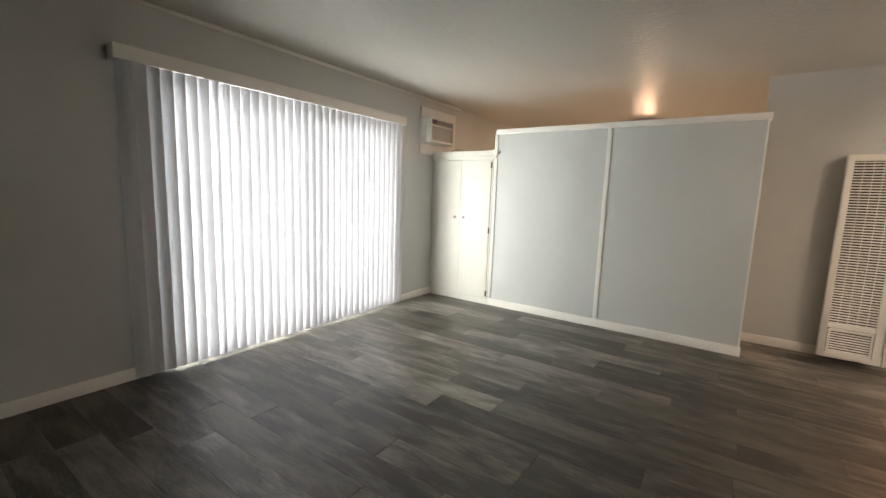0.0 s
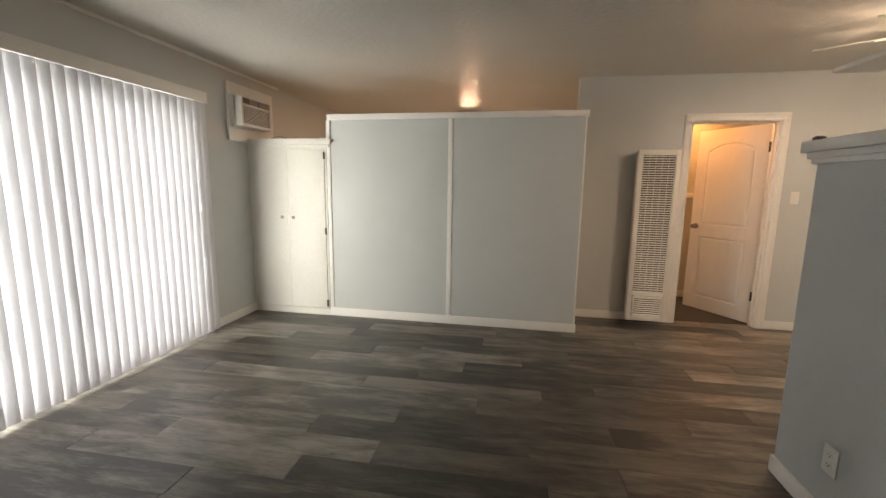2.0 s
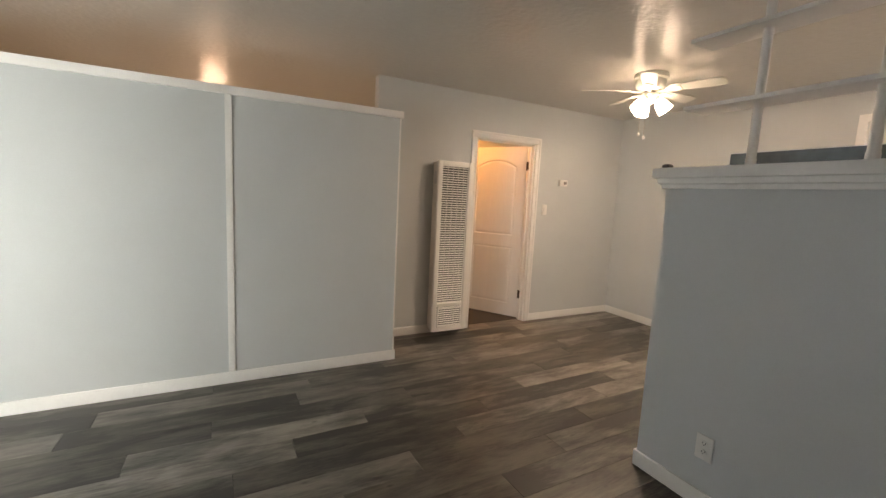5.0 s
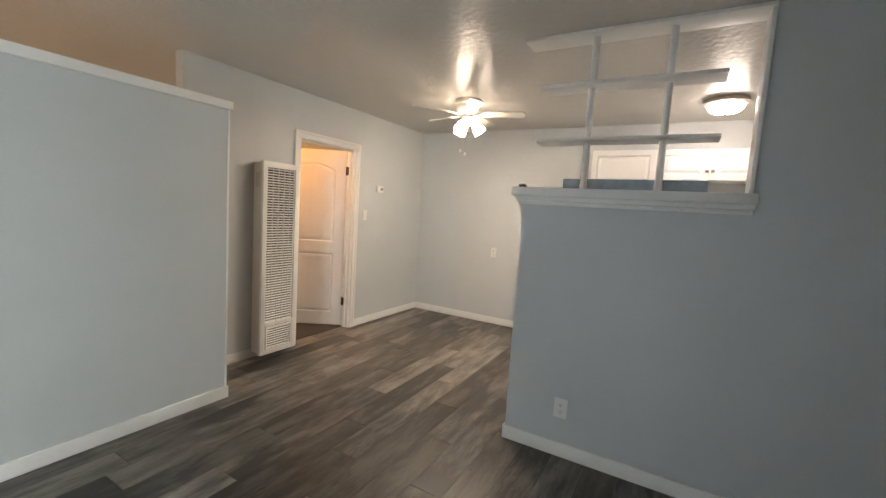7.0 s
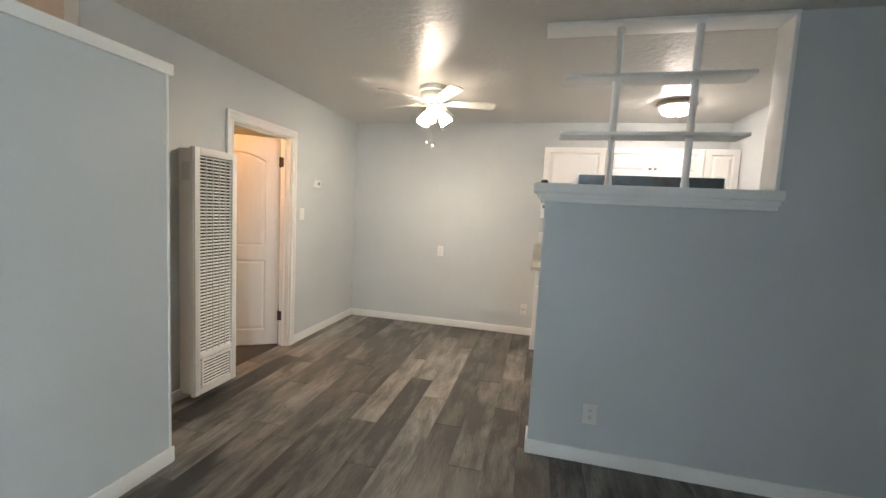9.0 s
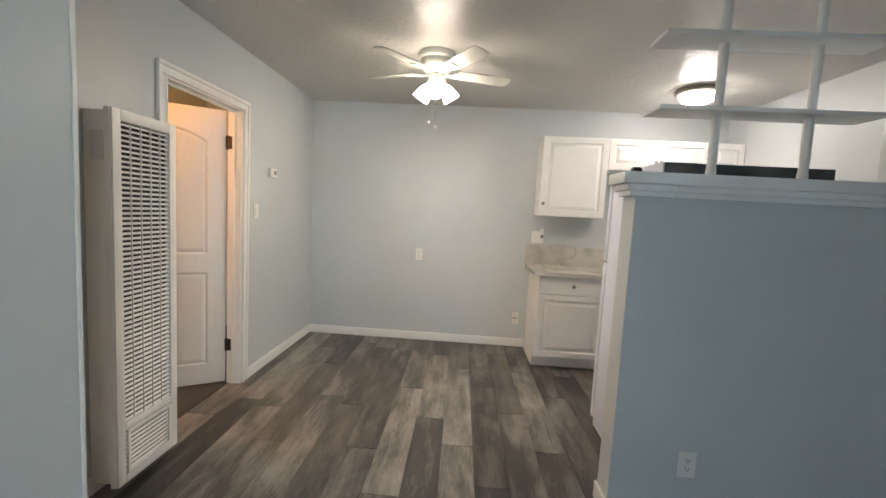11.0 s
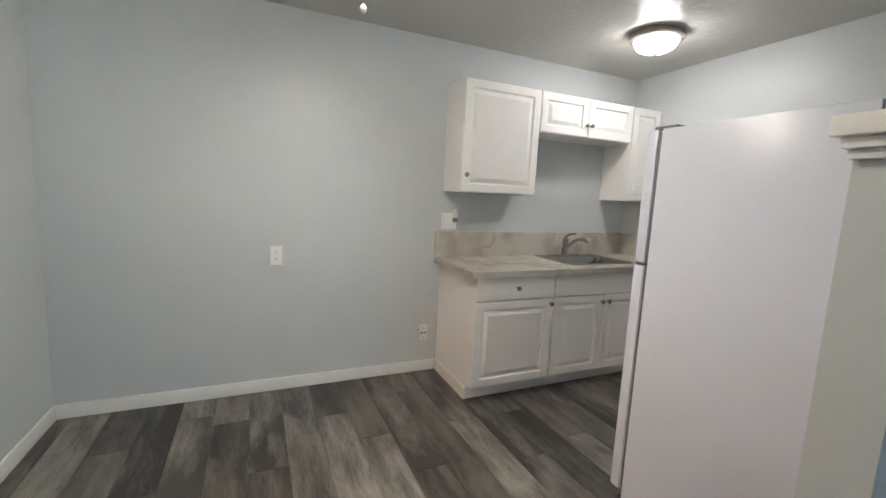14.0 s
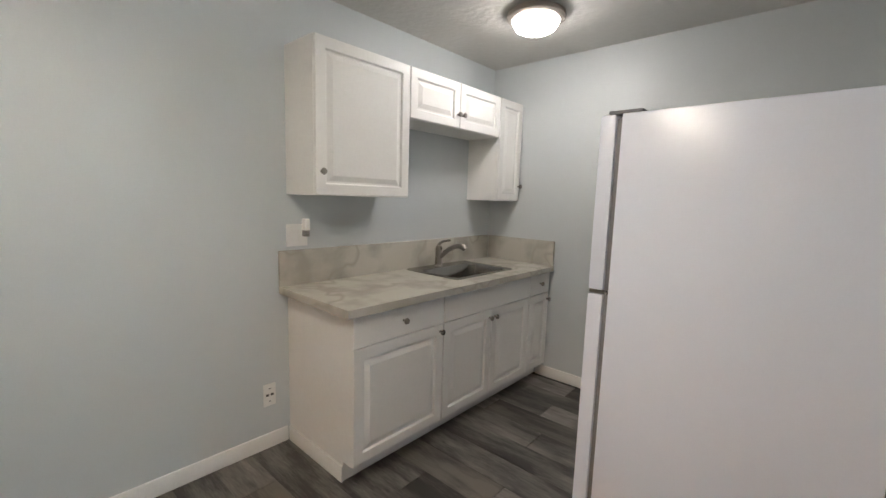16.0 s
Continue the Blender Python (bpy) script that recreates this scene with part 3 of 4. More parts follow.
# the leaf's own x runs from the hinge to the lock; its +y side looks into the living room
PANELS = (arch_outline(0.115, LW - 0.115, 0.985, 1.88, 0.085), [(0.115, 0.16), (LW - 0.115, 0.16), (LW - 0.115, 0.855), (0.115, 0.855)])
for side in (1, -1):
    face = Matrix.Translation((0, side * (LT / 2 - SKIN), 0)) @ Matrix.Rotation(radians(90), 4, "X")
    if side > 0:
        face = face @ Matrix.Diagonal((1, 1, -1, 1))
    bm = door_face(0.115, LW - 0.115, PANELS, LW, LH)
    bmesh.ops.transform(bm, matrix=face, verts=bm.verts)
    part("door_face", bm, M_DOOR, leaf)
for side in (1, -1):
    part("door_handle", turned([(0.031, 0), (0.031, 0.006), (0.012, 0.012), (0.012, 0.035), (0.022, 0.043), (0.026, 0.055), (0.020, 0.066), (0.008, 0.07)], 24, pose(LW - 0.065, side * LT / 2, 0.965, -90 * side)), M_STEEL, leaf, "round brushed metal knob", True)
for z in (1.80, 0.30):
    part("hinge", boxes((-0.034, 0.006, 0.0176, 0.022, z - 0.045, z + 0.045), (-0.016, 0.002, 0.015, 0.032, z - 0.05, z + 0.05), bevel=0.002), M_BRONZE, leaf, "dark bronze hinge")
bath = thing("bathroom_light", "warm lit globe light on the bathroom ceiling", "ceiling light", pose(1.60, 5.92, 2.42))
part("base", turned([(0.07, 0), (0.07, -0.03), (0.05, -0.035)], 24), M_STEEL, bath, smooth=True)
part("globe", turned([(0.045, -0.035), (0.085, -0.06), (0.10, -0.10), (0.085, -0.145), (0.04, -0.17)], 24), M_BATHGLOW, bath, smooth=True)

# ---- wall heater ----
heater = thing("wall_heater", "tall cream enamel gas wall heater with louvred grille", "heater")
hx0, hx1, hy, hz0, hz1 = 0.955, 1.338, 4.885, 0.045, 1.752
part("housing", boxes((hx0 + 0.012, hx1 - 0.012, hy + 0.03, YD - 0.001, hz0 + 0.01, hz1 - 0.01), bevel=0.003), M_HEATER, heater, smooth=True)
part("front_frame", boxes((hx0, hx0 + 0.045, hy, hy + 0.03, hz0, hz1), (hx1 - 0.045, hx1, hy, hy + 0.03, hz0, hz1), (hx0 + 0.045, hx1 - 0.045, hy, hy + 0.03, hz1 - 0.05, hz1),
                          (hx0 + 0.045, hx1 - 0.045, hy, hy + 0.03, 0.300, 0.335), (hx0 + 0.045, hx1 - 0.045, hy, hy + 0.03, hz0, 0.085), bevel=0.004), M_HEATER, heater, smooth=True)
part("rating_plate", boxes((hx0 + 0.0095, hx0 + 0.0118, 4.935, 4.998, 1.53, 1.655)), M_ALU, heater, "grey rating plate on side")
part("side_flange", boxes((hx0 - 0.004, hx0, hy + 0.012, hy + 0.035, hz0, hz1), (hx1, hx1 + 0.004, hy + 0.012, hy + 0.035, hz0, hz1)), M_HEATER, heater)
# near-black sheets paint the shade between and behind the heater's louvres
part("grille_shade", boxes((hx0 + 0.045, hx1 - 0.045, hy + 0.026, hy + 0.0295, 0.335, hz1 - 0.05), (hx0 + 0.045, hx1 - 0.045, hy + 0.026, hy + 0.0295, 0.085, 0.30)), M_SHADE, heater)


def slat_mesh(x0, x1):
    """A louvre whose lower edge leans out."""
    bm = boxes((x0, x1, 0.0, 0.0016, -0.0064, 0.0064))
    bmesh.ops.transform(bm, matrix=pose(0, 0, 0, -38), verts=bm.verts)
    return bm


slat = part("louvre", slat_mesh(hx0 + 0.045, hx1 - 0.045), M_HEATER, heater, m=pose(0, hy + 0.012, 0.345))
data = slat.data
z = 0.345 + 0.0228
while z < hz1 - 0.055:
    s = new("louvre", data)
    s.parent, s.matrix_basis = heater, pose(0, hy + 0.012, z)
    z += 0.0228
low = part("lower_grille", boxes((hx0 + 0.052, hx1 - 0.052, hy - 0.006, hy + 0.004, 0.282, 0.298), (hx0 + 0.052, hx1 - 0.052, hy - 0.006, hy + 0.004, 0.086, 0.100),
                                 (hx0 + 0.052, hx0 + 0.066, hy - 0.006, hy + 0.004, 0.10, 0.282), (hx1 - 0.066, hx1 - 0.052, hy - 0.006, hy + 0.004, 0.10, 0.282), bevel=0.002), M_HEATER, heater, "louvred cream access panel", True)
for k in range(9):
    s = new("louvre", data)
    s.parent, s.matrix_basis = low, pose(0, hy + 0.008, 0.106 + 0.0215 * k)
for x in (hx0 + 0.1036, hx0 + 0.1622, hx0 + 0.2208, hx0 + 0.2794):
    part("upright", boxes((x - 0.0018, x + 0.0018, hy + 0.006, hy + 0.012, 0.335, hz1 - 0.05)), M_HEATER, heater)

# ---- ceiling fan ----
fan = thing("ceiling_fan", "cream five-blade ceiling fan with three lit glass shades", "ceiling fan", pose(2.215, 3.64, CEIL))
part("canopy", turned([(0.125, 0), (0.130, -0.010), (0.130, -0.038), (0.112, -0.05), (0.116, -0.072), (0.108, -0.104), (0.078, -0.128), (0.05, -0.136)], 40), M_FAN, fan, smooth=True)
part("hub", turned([(0.050, -0.136), (0.050, -0.152), (0.058, -0.156), (0.058, -0.185), (0.047, -0.205), (0.03, -0.232), (0.012, -0.245)], 32), M_FAN, fan, smooth=True)
part("hub_band", turned([(0.0515, -0.139), (0.0515, -0.145)], 32), M_BRONZE, fan)
for k in range(5):
    ang = 143 + 72 * k
    blade = part("blade", prism([(0.16, -0.048), (0.47, -0.062), (0.513, -0.058), (0.530, -0.045), (0.535, 0), (0.530, 0.045), (0.513, 0.058), (0.47, 0.062), (0.16, 0.048), (0.145, 0.03), (0.145, -0.03)], -0.003, 0.003), M_BLADE, fan, "pale fan blade", m=pose(0, 0, -0.128, 0, 0, ang) @ pose(0, 0, 0, -12))
    part("blade_iron", boxes((0.045, 0.13, -0.014, 0.014, -0.018, -0.008), (0.12, 0.235, -0.032, 0.032, -0.010, -0.0035), bevel=0.003), M_FAN, blade, smooth=True)
for k in range(3):
    ang = 181 + 120 * k
    m = pose(0, 0, -0.192, 0, 0, ang) @ pose(0.050, 0, 0.006, 0, -37, 0)
    arm = part("lamp_socket", turned([(0.020, 0.0), (0.022, -0.018), (0.026, -0.030)], 20), M_FAN, fan, smooth=True, m=m)
    part("shade", turned([(0.026, -0.030), (0.035, -0.040), (0.046, -0.066), (0.053, -0.098), (0.059, -0.132), (0.056, -0.132), (0.050, -0.098), (0.042, -0.066), (0.030, -0.046), (0.012, -0.042)], 28), M_FANGLOW, arm, "lit frosted glass bell shade", True)
    part("bulb", turned([(0.013, -0.043), (0.018, -0.060), (0.029, -0.085), (0.029, -0.100), (0.018, -0.115), (0.004, -0.120)], 20), M_BULB, arm, "lit bulb", True)
for x, y, l in ((-0.035, 0.034, 0.235), (-0.03, -0.008, 0.265)):
    chain = part("pull_chain", tube([(x, y, -0.205), (x * 1.15, y * 1.1, -0.225), (x * 1.15, y * 1.1, -0.225 - l)], 0.0016, 6), M_BRASS, fan)
    part("pull_knob", turned([(0.003, 0.012), (0.009, 0.006), (0.011, -0.004), (0.007, -0.014), (0.002, -0.017)], 14, pose(x * 1.15, y * 1.1, -0.235 - l)), M_PLASTIC, chain, "white pull knob", True)


def dome_light(name, label, glow, m, r=0.165, drop=0.0):
    """A flush ceiling light: metal pan, glass bowl and finial. drop: extra depth of the pan."""
    lamp = thing(name, label, "ceiling light", m)
    part("pan", turned([(r * 0.90, 0), (r * 0.97, -0.006), (r, -0.022), (r, -0.034 - drop), (r * 0.93, -0.042 - drop), (r * 0.83, -0.046 - drop)], 48), M_PAN, lamp, "brushed metal rim", True)
    bulge = 1.0 if not drop else 0.35
    part("bowl", turned([(r * a, -0.044 - drop - b * bulge) for a, b in ((0.815, 0.0), (0.78, 0.018), (0.68, 0.044), (0.50, 0.060), (0.25, 0.068), (0.06, 0.070))], 48), glow, lamp, "lit frosted glass bowl", True)
    z = -0.042 - drop - 0.070 * bulge
    part("finial", turned([(0.008, z), (0.011, z - 0.007), (0.008, z - 0.015), (0.003, z - 0.019)], 16), M_STEEL, lamp, smooth=True)
    return lamp


dome_light("kitchen_light", "flush dome ceiling light with brushed rim, lit", M_KITGLOW, pose(2.79, 1.585, CEIL))
dome_light("bedroom_light", "warm flush dome ceiling light behind the partition, lit", M_BEDGLOW, pose(-0.97, 6.92, CEIL), 0.20, 0.035)


# ---- plates on the walls ----
def wall_plate(name, label, kind, m, width=0.072, height=0.118, tilt=0):
    """A switch or outlet plate; its back lies in x and z, and it looks along -y."""
    plate = thing(name, label, "outlet" if kind in ("outlet", "double") else "switch", m)
    part("cover", boxes((-width / 2, width / 2, -0.007, 0, -height / 2, height / 2), bevel=0.003), M_PLASTIC, plate, smooth=True)
    if kind == "outlet":
        for z in (0.021, -0.021):
            face = part("socket", prism([(0.016 * math.cos(a), 0.0145 * math.sin(a)) for a in (2 * math.pi * k / 16 for k in range(16))], 0, 0.003), M_PLASTIC, plate, m=pose(0, -0.007, z, 90))
            for x0, x1, y0, y1 in ((-0.0075, -0.0052, -0.001, 0.008), (0.0052, 0.0075, -0.001, 0.007), (-0.0025, 0.0025, -0.0085, -0.004)):
                part("slot", boxes((x0, x1, y0, y1, 0.0028, 0.0036)), M_SLOT, face)
    elif kind == "jack":
        for x, z in ((-0.013, 0.0), (0.013, 0.0), (0, 0.036), (0, -0.036)):
            part("jack", boxes((x - 0.008, x + 0.008, -0.0085, -0.0068, z - 0.006, z + 0.006)) if z == 0 else boxes((x - 0.005, x + 0.005, -0.0082, -0.0068, z - 0.002, z + 0.002)), M_SLOT, plate, "dark socket opening")
    elif kind == "double":
        part("rocker", boxes((-0.0395, -0.0065, -0.011, -0.007, -0.033, 0.033), bevel=0.0015), M_PLASTIC, plate)
        part("socket", boxes((0.0065, 0.0395, -0.0095, -0.007, -0.033, 0.033), bevel=0.001), M_PLASTIC, plate)
    elif kind == "rocker":
        part("rocker", boxes((-0.0165, 0.0165, -0.011, -0.007, -0.033, 0.033), bevel=0.0015), M_PLASTIC, plate, m=pose(0, 0, 0, 2))
    else:
        part("toggle", boxes((-0.005, 0.005, -0.018, -0.007, -0.004, 0.012), bevel=0.002), M_PLASTIC, plate)
    return plate


wall_plate("wall_switch", "white plastic light switch beside the bathroom door", "rocker", pose(2.417, YD, 1.312))
wall_plate("wall_outlet", "white duplex outlet low on the half wall", "outlet", pose(XH, 2.306, 0.297, 0, 0, -90), 0.078, 0.120)
wall_plate("wall_outlet", "white duplex outlet at mid height on grey wall", "outlet", pose(XF, 3.857, 0.925, 0, 0, 90).copy() @ pose(0, 0, 0, 0, 0, -180), 0.072, 0.125)
wall_plate("wall_outlet", "white cable wall plate with two dark jacks near baseboard", "jack", pose(XF, 2.806, 0.305, 0, 0, -90), 0.068, 0.125)
wall_plate("kitchen_outlet", "double white switch and outlet plate above the counter", "double", pose(XF, 2.633, 1.175, 0, 0, -90), 0.125, 0.122)
plug = thing("plug_adapter", "white and grey plug-in adapter in kitchen outlet", "adapter", pose(XF - 0.008, 2.592, 1.19, 0, 0, -90))
part("body", boxes((-0.015, 0.015, -0.040, -0.002, 0.012, 0.076), bevel=0.005), M_PLASTIC, plug, smooth=True)
part("base", boxes((-0.014, 0.014, -0.036, -0.002, -0.022, 0.0118), (-0.018, 0.006, -0.046, -0.034, -0.014, -0.004), bevel=0.003), M_ACGREY, plug, "grey adapter base", True)
thermo = thing("thermostat", "white plastic wall thermostat", "thermostat", pose(2.66, YD, 1.632))
part("cover", boxes((-0.058, 0.058, -0.030, 0, -0.036, 0.036), bevel=0.006), M_PLASTIC, thermo, smooth=True)
part("window", boxes((0.0, 0.045, -0.0315, -0.030, -0.014, 0.018)), M_ACGREY, thermo, "grey display window")


# ---- kitchen ----
def raised_door(w, h, t=0.019, rail=0.056):
    """A thermofoil cabinet front with a raised centre; x is its width, -y its front, origin at its lower corner."""
    bm = bmesh.new()
    box(bm, 0, w, 0, t, 0, h)
    bm.faces.ensure_lookup_table()
    front = min(bm.faces, key=lambda f: f.calc_center_median().y)
    edges = list(front.edges)
    bmesh.ops.bevel(bm, geom=edges, offset=0.005, segments=2, profile=0.6, affect="EDGES")
    front = min(bm.faces, key=lambda f: (round(f.calc_center_median().y, 5), -f.calc_area()))
    for thick, deep in ((rail - 0.007, 0.0), (0.004, -0.005), (0.002, -0.0075), (0.010, 0.0), (0.026, 0.0115)):
        bmesh.ops.inset_region(bm, faces=[front], thickness=thick, depth=deep, use_even_offset=True)
    return bm


def flat_front(w, h, t=0.019):
    return boxes((0, w, 0, t, 0, h), bevel=0.003)


FRONT = 2.983


def front_pose(y, z, x=FRONT):
    """Fronts look along -x; y is the end that lies further from the kitchen's end wall."""
    return pose(x, y, z, 0, 0, -90)


def knob(parent, x, z, y=0.0):
    part("knob", turned([(0.007, 0), (0.006, 0.012), (0.013, 0.017), (0.017, 0.024), (0.014, 0.031), (0.005, 0.034)], 18, pose(x, y, z, 90)), M_STEEL, parent, "brushed nickel knob", True)


def base_cabinet(label, y1, y0, fronts, height=0.858):
    """A base unit from y1 down to y0. fronts: kind, start, width, z, height, knob."""
    unit = thing("base_cabinet", label, "cabinet", group="kitchen base cabinets")
    part("body", boxes((FRONT + 0.020, XF - 0.001, y0 + 0.0005, y1 - 0.0005, 0.105, height), (3.075, XF - 0.001, y0 + 0.0005, y1 - 0.0005, 0.0, 0.104)), M_CAB, unit)
    for kind, start, w, z, h, k in fronts:
        f = part("door" if kind == "door" else "drawer_front", raised_door(w, h) if kind == "door" else flat_front(w, h), M_CAB, unit, m=front_pose(start, z))
        if k:
            knob(f, *k)
    return unit


g = 0.003
base_cabinet("white base cabinet with one drawer and one raised-panel door", 2.69, 2.073,
             (("door", 2.693, 0.614, 0.112, 0.583, (0.585, 0.545)), ("drawer", 2.693, 0.614, 0.700, 0.155, (0.307, 0.08))))
base_cabinet("white sink base cabinet with two raised-panel doors", 2.072, 1.137,
             (("door", 2.070, 0.462, 0.112, 0.583, (0.435, 0.53)), ("door", 1.604, 0.462, 0.112, 0.583, (0.027, 0.53)), ("drawer", 2.070, 0.928, 0.700, 0.155, None)), 0.70)
base_cabinet("narrow white base cabinet with drawer and raised-panel door", 1.136, 0.838,
             (("door", 1.132, 0.288, 0.112, 0.583, (0.262, 0.53)), ("drawer", 1.132, 0.288, 0.700, 0.155, (0.144, 0.08))))
structure("baseboard", boxes((3.066, XF - 0.014, 2.691, 2.703, 0, BASE), bevel=0.004), M_TRIM, "white baseboard along the cabinet side", "baseboard", True)

# worktop with a hole for the sink
top = thing("worktop", "beige marble-look laminate worktop with low backsplash", "worktop")
sx0, sx1, sy0, sy1 = 3.10, 3.545, 1.225, 1.835
part("slab", boxes((2.955, sx0, 0.837, 2.742, 0.860, 0.900), (sx1, XF - 0.021, 0.837, 2.742, 0.860, 0.900), (sx0, sx1, 0.837, sy0, 0.860, 0.900), (sx0, sx1, sy1, 2.742, 0.860, 0.900)), M_MARBLE, top)
part("backsplash", boxes((XF - 0.020, XF - 0.001, 0.856, 2.742, 0.860, 1.094), bevel=0.003), M_MARBLE, top, smooth=True)
part("side_splash", boxes((2.958, XF - 0.021, 0.837, 0.855, 0.9005, 1.094), bevel=0.003), M_MARBLE, top, smooth=True)
sink = thing("sink", "stainless steel drop-in single-bowl kitchen sink", "sink")
bm = bmesh.new()


def rounded(x0, x1, y0, y1, r, z, n=5):
    pts = []
    for cx, cy, a0 in ((x1 - r, y1 - r, 0), (x0 + r, y1 - r, 90), (x0 + r, y0 + r, 180), (x1 - r, y0 + r, 270)):
        for k in range(n + 1):
            a = radians(a0 + 90 * k / n)
            pts.append(bm.verts.new((cx + r * math.cos(a), cy + r * math.sin(a), z)))
    return pts


loops = [rounded(sx0 - 0.016, sx1 + 0.016, sy0 - 0.016, sy1 + 0.016, 0.035, 0.9005), rounded(sx0 - 0.014, sx1 + 0.014, sy0 - 0.014, sy1 + 0.014, 0.035, 0.906),
         rounded(sx0 + 0.018, sx1 - 0.088, sy0 + 0.018, sy1 - 0.018, 0.05, 0.904), rounded(sx0 + 0.026, sx1 - 0.096, sy0 + 0.026, sy1 - 0.026, 0.05, 0.895),
         rounded(sx0 + 0.036, sx1 - 0.106, sy0 + 0.036, sy1 - 0.036, 0.05, 0.745), rounded(sx0 + 0.07, sx1 - 0.14, sy0 + 0.07, sy1 - 0.07, 0.05, 0.728)]
for a, b in zip(loops, loops[1:]):
    for k in range(len(a)):
        bm.faces.new((a[k], a[(k + 1) % len(a)], b[(k + 1) % len(b)], b[k]))
bm.faces.new(loops[-1])
part("bowl", bm, M_SINK, sink, smooth=True)
part("drain", turned([(0.045, 0.7285), (0.045, 0.732), (0.036, 0.734), (0.030, 0.730)], 28, pose(3.29, 1.53, 0)), M_STEEL, sink, smooth=True)
faucet = thing("faucet", "brushed nickel single-lever kitchen faucet on sink rim", "faucet", pose(3.50, 1.575, 0.905, 0, 0, -68))
part("body", turned([(0.032, 0), (0.032, 0.007), (0.026, 0.014), (0.024, 0.10), (0.025, 0.13), (0.019, 0.152), (0.007, 0.158)], 28), M_STEEL, faucet, smooth=True)
part("spout", tube([(0, -0.005, 0.06), (0, -0.03, 0.085), (0, -0.07, 0.122), (0, -0.11, 0.147), (0, -0.15, 0.158), (0, -0.185, 0.153), (0, -0.205, 0.136)], [0.017, 0.018, 0.017, 0.017, 0.019, 0.022, 0.021], 18), M_STEEL, faucet, smooth=True)
part("lever", tube([(0, 0.004, 0.145), (0, -0.008, 0.168), (0, -0.035, 0.186), (0, -0.085, 0.196)], [0.015, 0.012, 0.010, 0.008], 12), M_STEEL, faucet, smooth=True)
part("base_plate", boxes((-0.026, 0.026, -0.026, 0.026, 0.0, 0.004), bevel=0.0015), M_STEEL, faucet)

UP = 3.303


def wall_cabinet(label, y1, y0, z0, z1, doors):
    unit = thing("wall_cabinet", label, "cabinet", group="kitchen wall cabinets")
    part("body", boxes((UP + 0.020, XF - 0.001, y0 + 0.0005, y1 - 0.0005, z0, z1)), M_CAB, unit)
    for start, w, k in doors:
        f = part("door", raised_door(w, z1 - z0 - 0.006), M_CAB, unit, m=front_pose(start, z0 + 0.003, UP))
        knob(f, *k)
    return unit


wall_cabinet("white wall cabinet with one raised-panel door", 2.69, 2.072, 1.398, 2.157, ((2.688, 0.613, (0.030, 0.115)),))
wall_cabinet("short white wall cabinet with two raised-panel doors", 2.071, 1.152, 1.862, 2.157, ((2.068, 0.447, (0.425, 0.085)), (1.617, 0.460, (0.022, 0.085))))
wall_cabinet("narrow white wall cabinet with one raised-panel door", 1.151, 0.838, 1.393, 2.157, ((1.148, 0.305, (0.282, 0.115)),))

# ---- refrigerator ----
fr = thing("refrigerator", "white top-freezer refrigerator standing behind half wall", "refrigerator")
fx0, fx1, fy0, fy1 = 1.292, 1.948, 1.685, 2.462
part("body", boxes((fx0 + 0.004, fx1, fy0, fy1, 0.035, 1.678), bevel=0.006), M_FRIDGE, fr, smooth=True)
part("back_sheet", boxes((fx0, fx0 + 0.0035, fy0 + 0.006, fy1 - 0.006, 0.25, 1.674)), M_GALV, fr, "dark galvanised back sheet")
part("plinth", boxes((fx0 + 0.05, fx1 + 0.03, fy0 + 0.02, fy1 - 0.02, 0.0, 0.034)), M_BLACK, fr)
part("gasket", boxes((fx1, fx1 + 0.014, fy0 + 0.008, fy1 - 0.008, 1.126, 1.665), (fx1, fx1 + 0.014, fy0 + 0.008, fy1 - 0.008, 0.085, 1.112)), M_GASKET, fr)
for nm, z0, z1 in (("freezer_door", 1.124, 1.678), ("fridge_door", 0.075, 1.114)):
    d = part(nm, boxes((fx1 + 0.014, fx1 + 0.066, fy0, fy1 + 0.002, z0, z1), bevel=0.012), M_FRIDGE, fr, smooth=True)
    part("handle", boxes((fx1 + 0.062, fx1 + 0.098, fy0 + 0.03, fy0 + 0.055, (z0 + 0.03 if "freezer" in nm else z1 - 0.42), (z0 + 0.33 if "freezer" in nm else z1 - 0.03)), bevel=0.008), M_FRIDGE, d, smooth=True)
part("top_hinge", boxes((fx1 - 0.055, fx1 + 0.045, fy1 - 0.075, fy1 - 0.012, 1.679, 1.690), bevel=0.003), M_GASKET, fr, "dark grey hinge cover", True)
part("middle_hinge", boxes((fx1 + 0.004, fx1 + 0.060, fy1 - 0.05, fy1 - 0.002, 1.1145, 1.1235)), M_STEEL, fr)
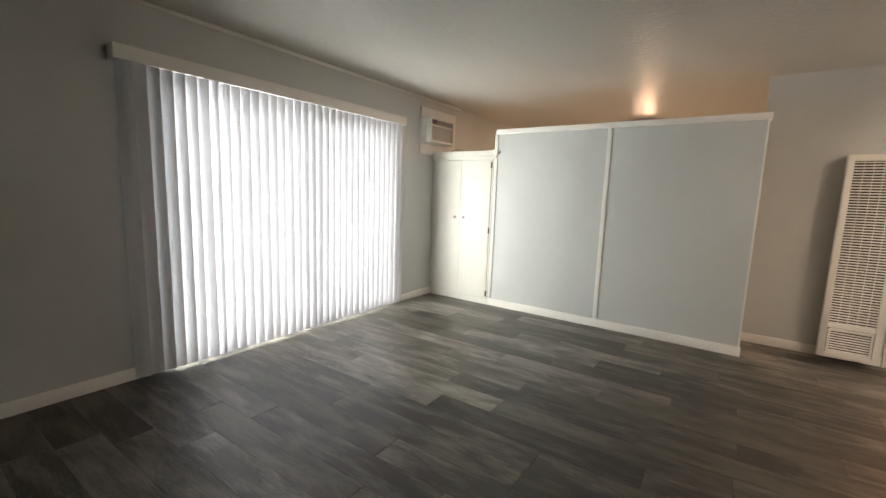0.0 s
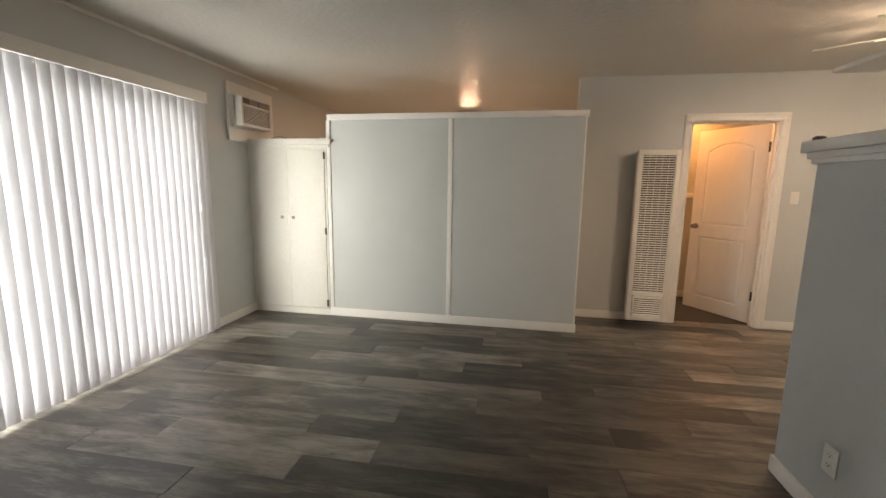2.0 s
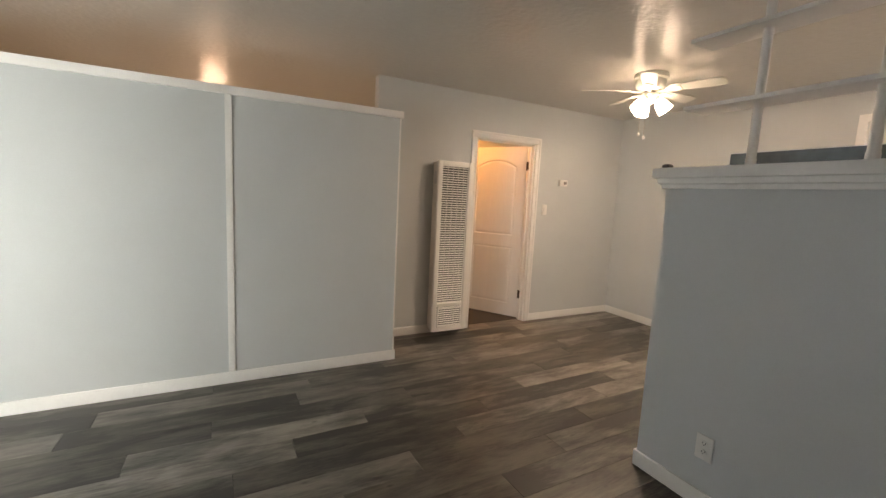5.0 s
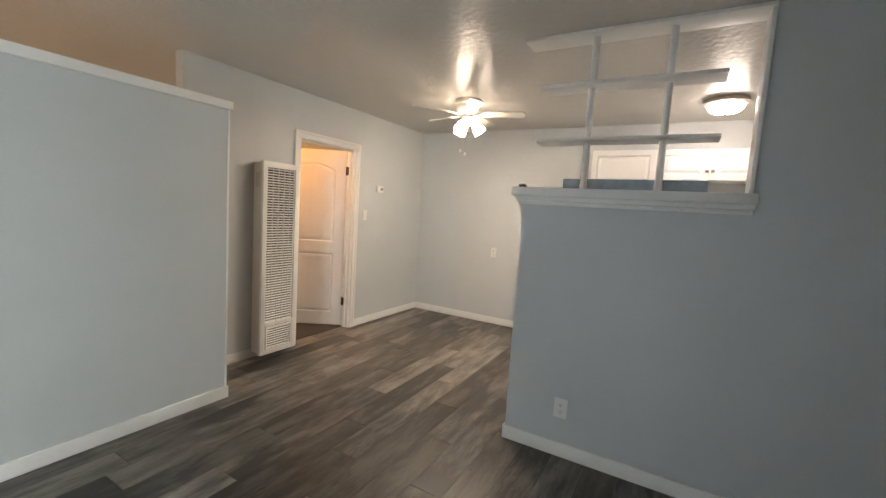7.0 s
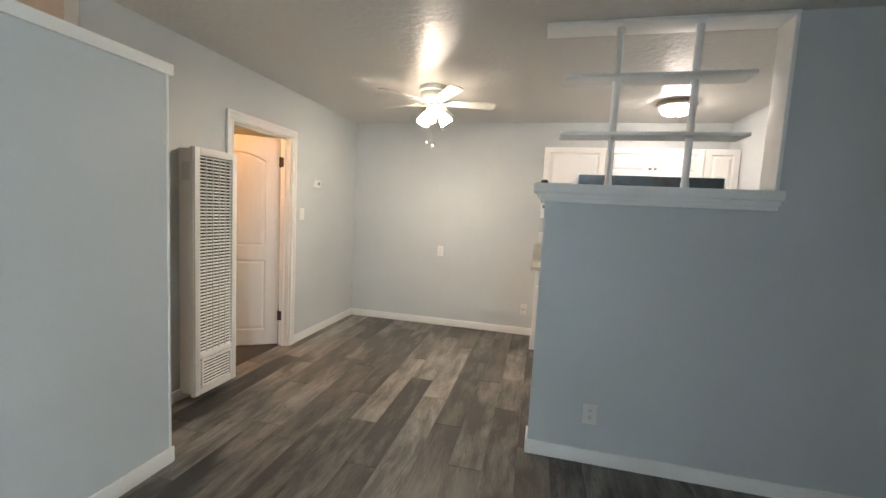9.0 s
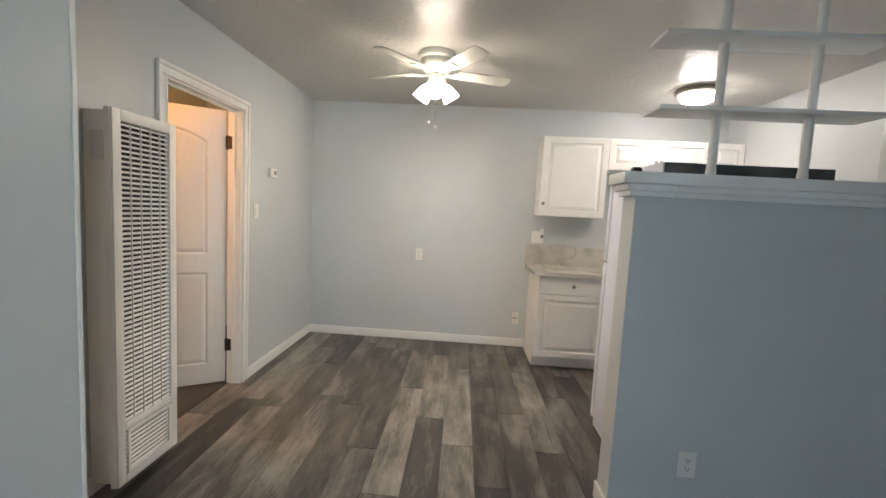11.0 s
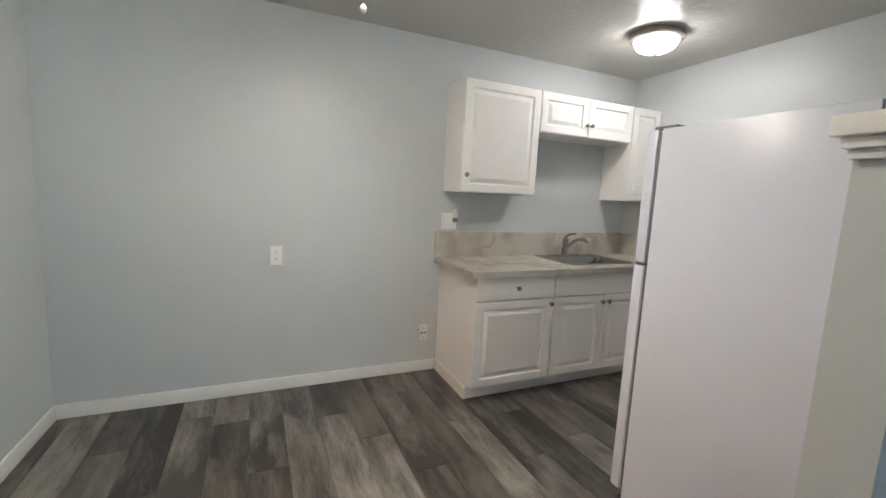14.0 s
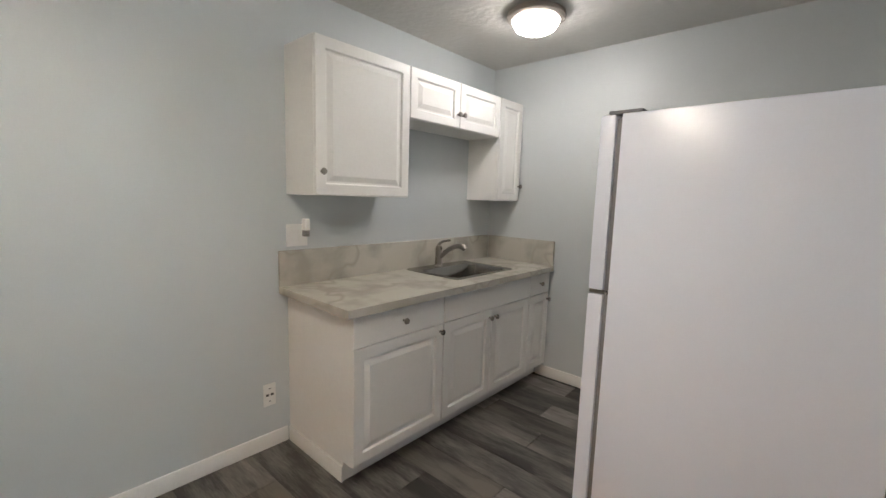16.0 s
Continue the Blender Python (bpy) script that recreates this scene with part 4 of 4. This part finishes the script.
part("compressor_cover", boxes((fx0 + 0.0, fx0 + 0.10, fy0 + 0.03, fy1 - 0.03, 0.036, 0.24)), M_BLACK, fr)

# ---- floor planks ----
PW, PL, GAP = 0.185, 1.232, 0.0010
SKEW = 0.0125  # the boards run slightly out of square with the walls
plank_data = {}


def plank(x0, x1, y0, tone):
    key = (round(x1 - x0, 2), tone)
    if key not in plank_data:
        half = key[0] / 2 - GAP / 2
        bm = boxes((-half, half, -PW / 2 + GAP / 2, PW / 2 - GAP / 2, -0.0055, 0.0))
        top = [e for e in bm.edges if all(v.co.z > -0.001 for v in e.verts)]
        bmesh.ops.bevel(bm, geom=top, offset=0.0007, segments=1, affect="EDGES")
        bmesh.ops.recalc_face_normals(bm, faces=bm.faces)
        me = bpy.data.meshes.new("plank")
        bm.to_mesh(me)
        bm.free()
        me.materials.append(M_PLANK[tone])
        plank_data[key] = me
    ob = new("plank", plank_data[key])
    ob.parent = floor
    x = (x0 + x1) / 2
    ob.matrix_basis = pose(x, y0 + PW / 2 + 0.008 + SKEW * (x + 1.3), 0, 0, 0, math.degrees(SKEW))


# rows of boards by number from y = 3.03: where one joint lies, and the tones of the boards from the glass door on
ROWS = {-5: (-1.22, "mldmmd"), -4: (-0.864, "mldmdm"), -3: (-1.306, "mlddmm"), -2: (-0.846, "mldmlm"), -1: (-1.62, "ddldmdm"), 0: (-1.205, "mlmddm"),
        1: (-0.846, "dmdlld"), 2: (-1.775, "dldmld"), 3: (-1.33, "mdlmlm"), 4: (0.28, "ldmmdm"), 5: (2.02, "mmdmddm"), 6: (0.9, "mdmmll"), 7: (1.508, "dmmldm"), 8: (1.91, "mdmlmd")}
rng = random.Random(11)
for row in range(-25, 11):
    joint, tones = ROWS.get(row, (rng.uniform(0, PL), ""))
    y, x = 3.03 + row * PW, joint - PL * math.ceil((joint - XL - 0.05) / PL)
    for k in range(7):
        a, b = max(x, XL), min(x + PL, XF if y + PW > YK else XH + 0.02)
        tone = tones[k] if k < len(tones) else rng.choice("lmmdmd")
        if b - a > 0.02 and YB - 0.1 < y < YD:
            plank(a, b, y, tone)
        x += PL
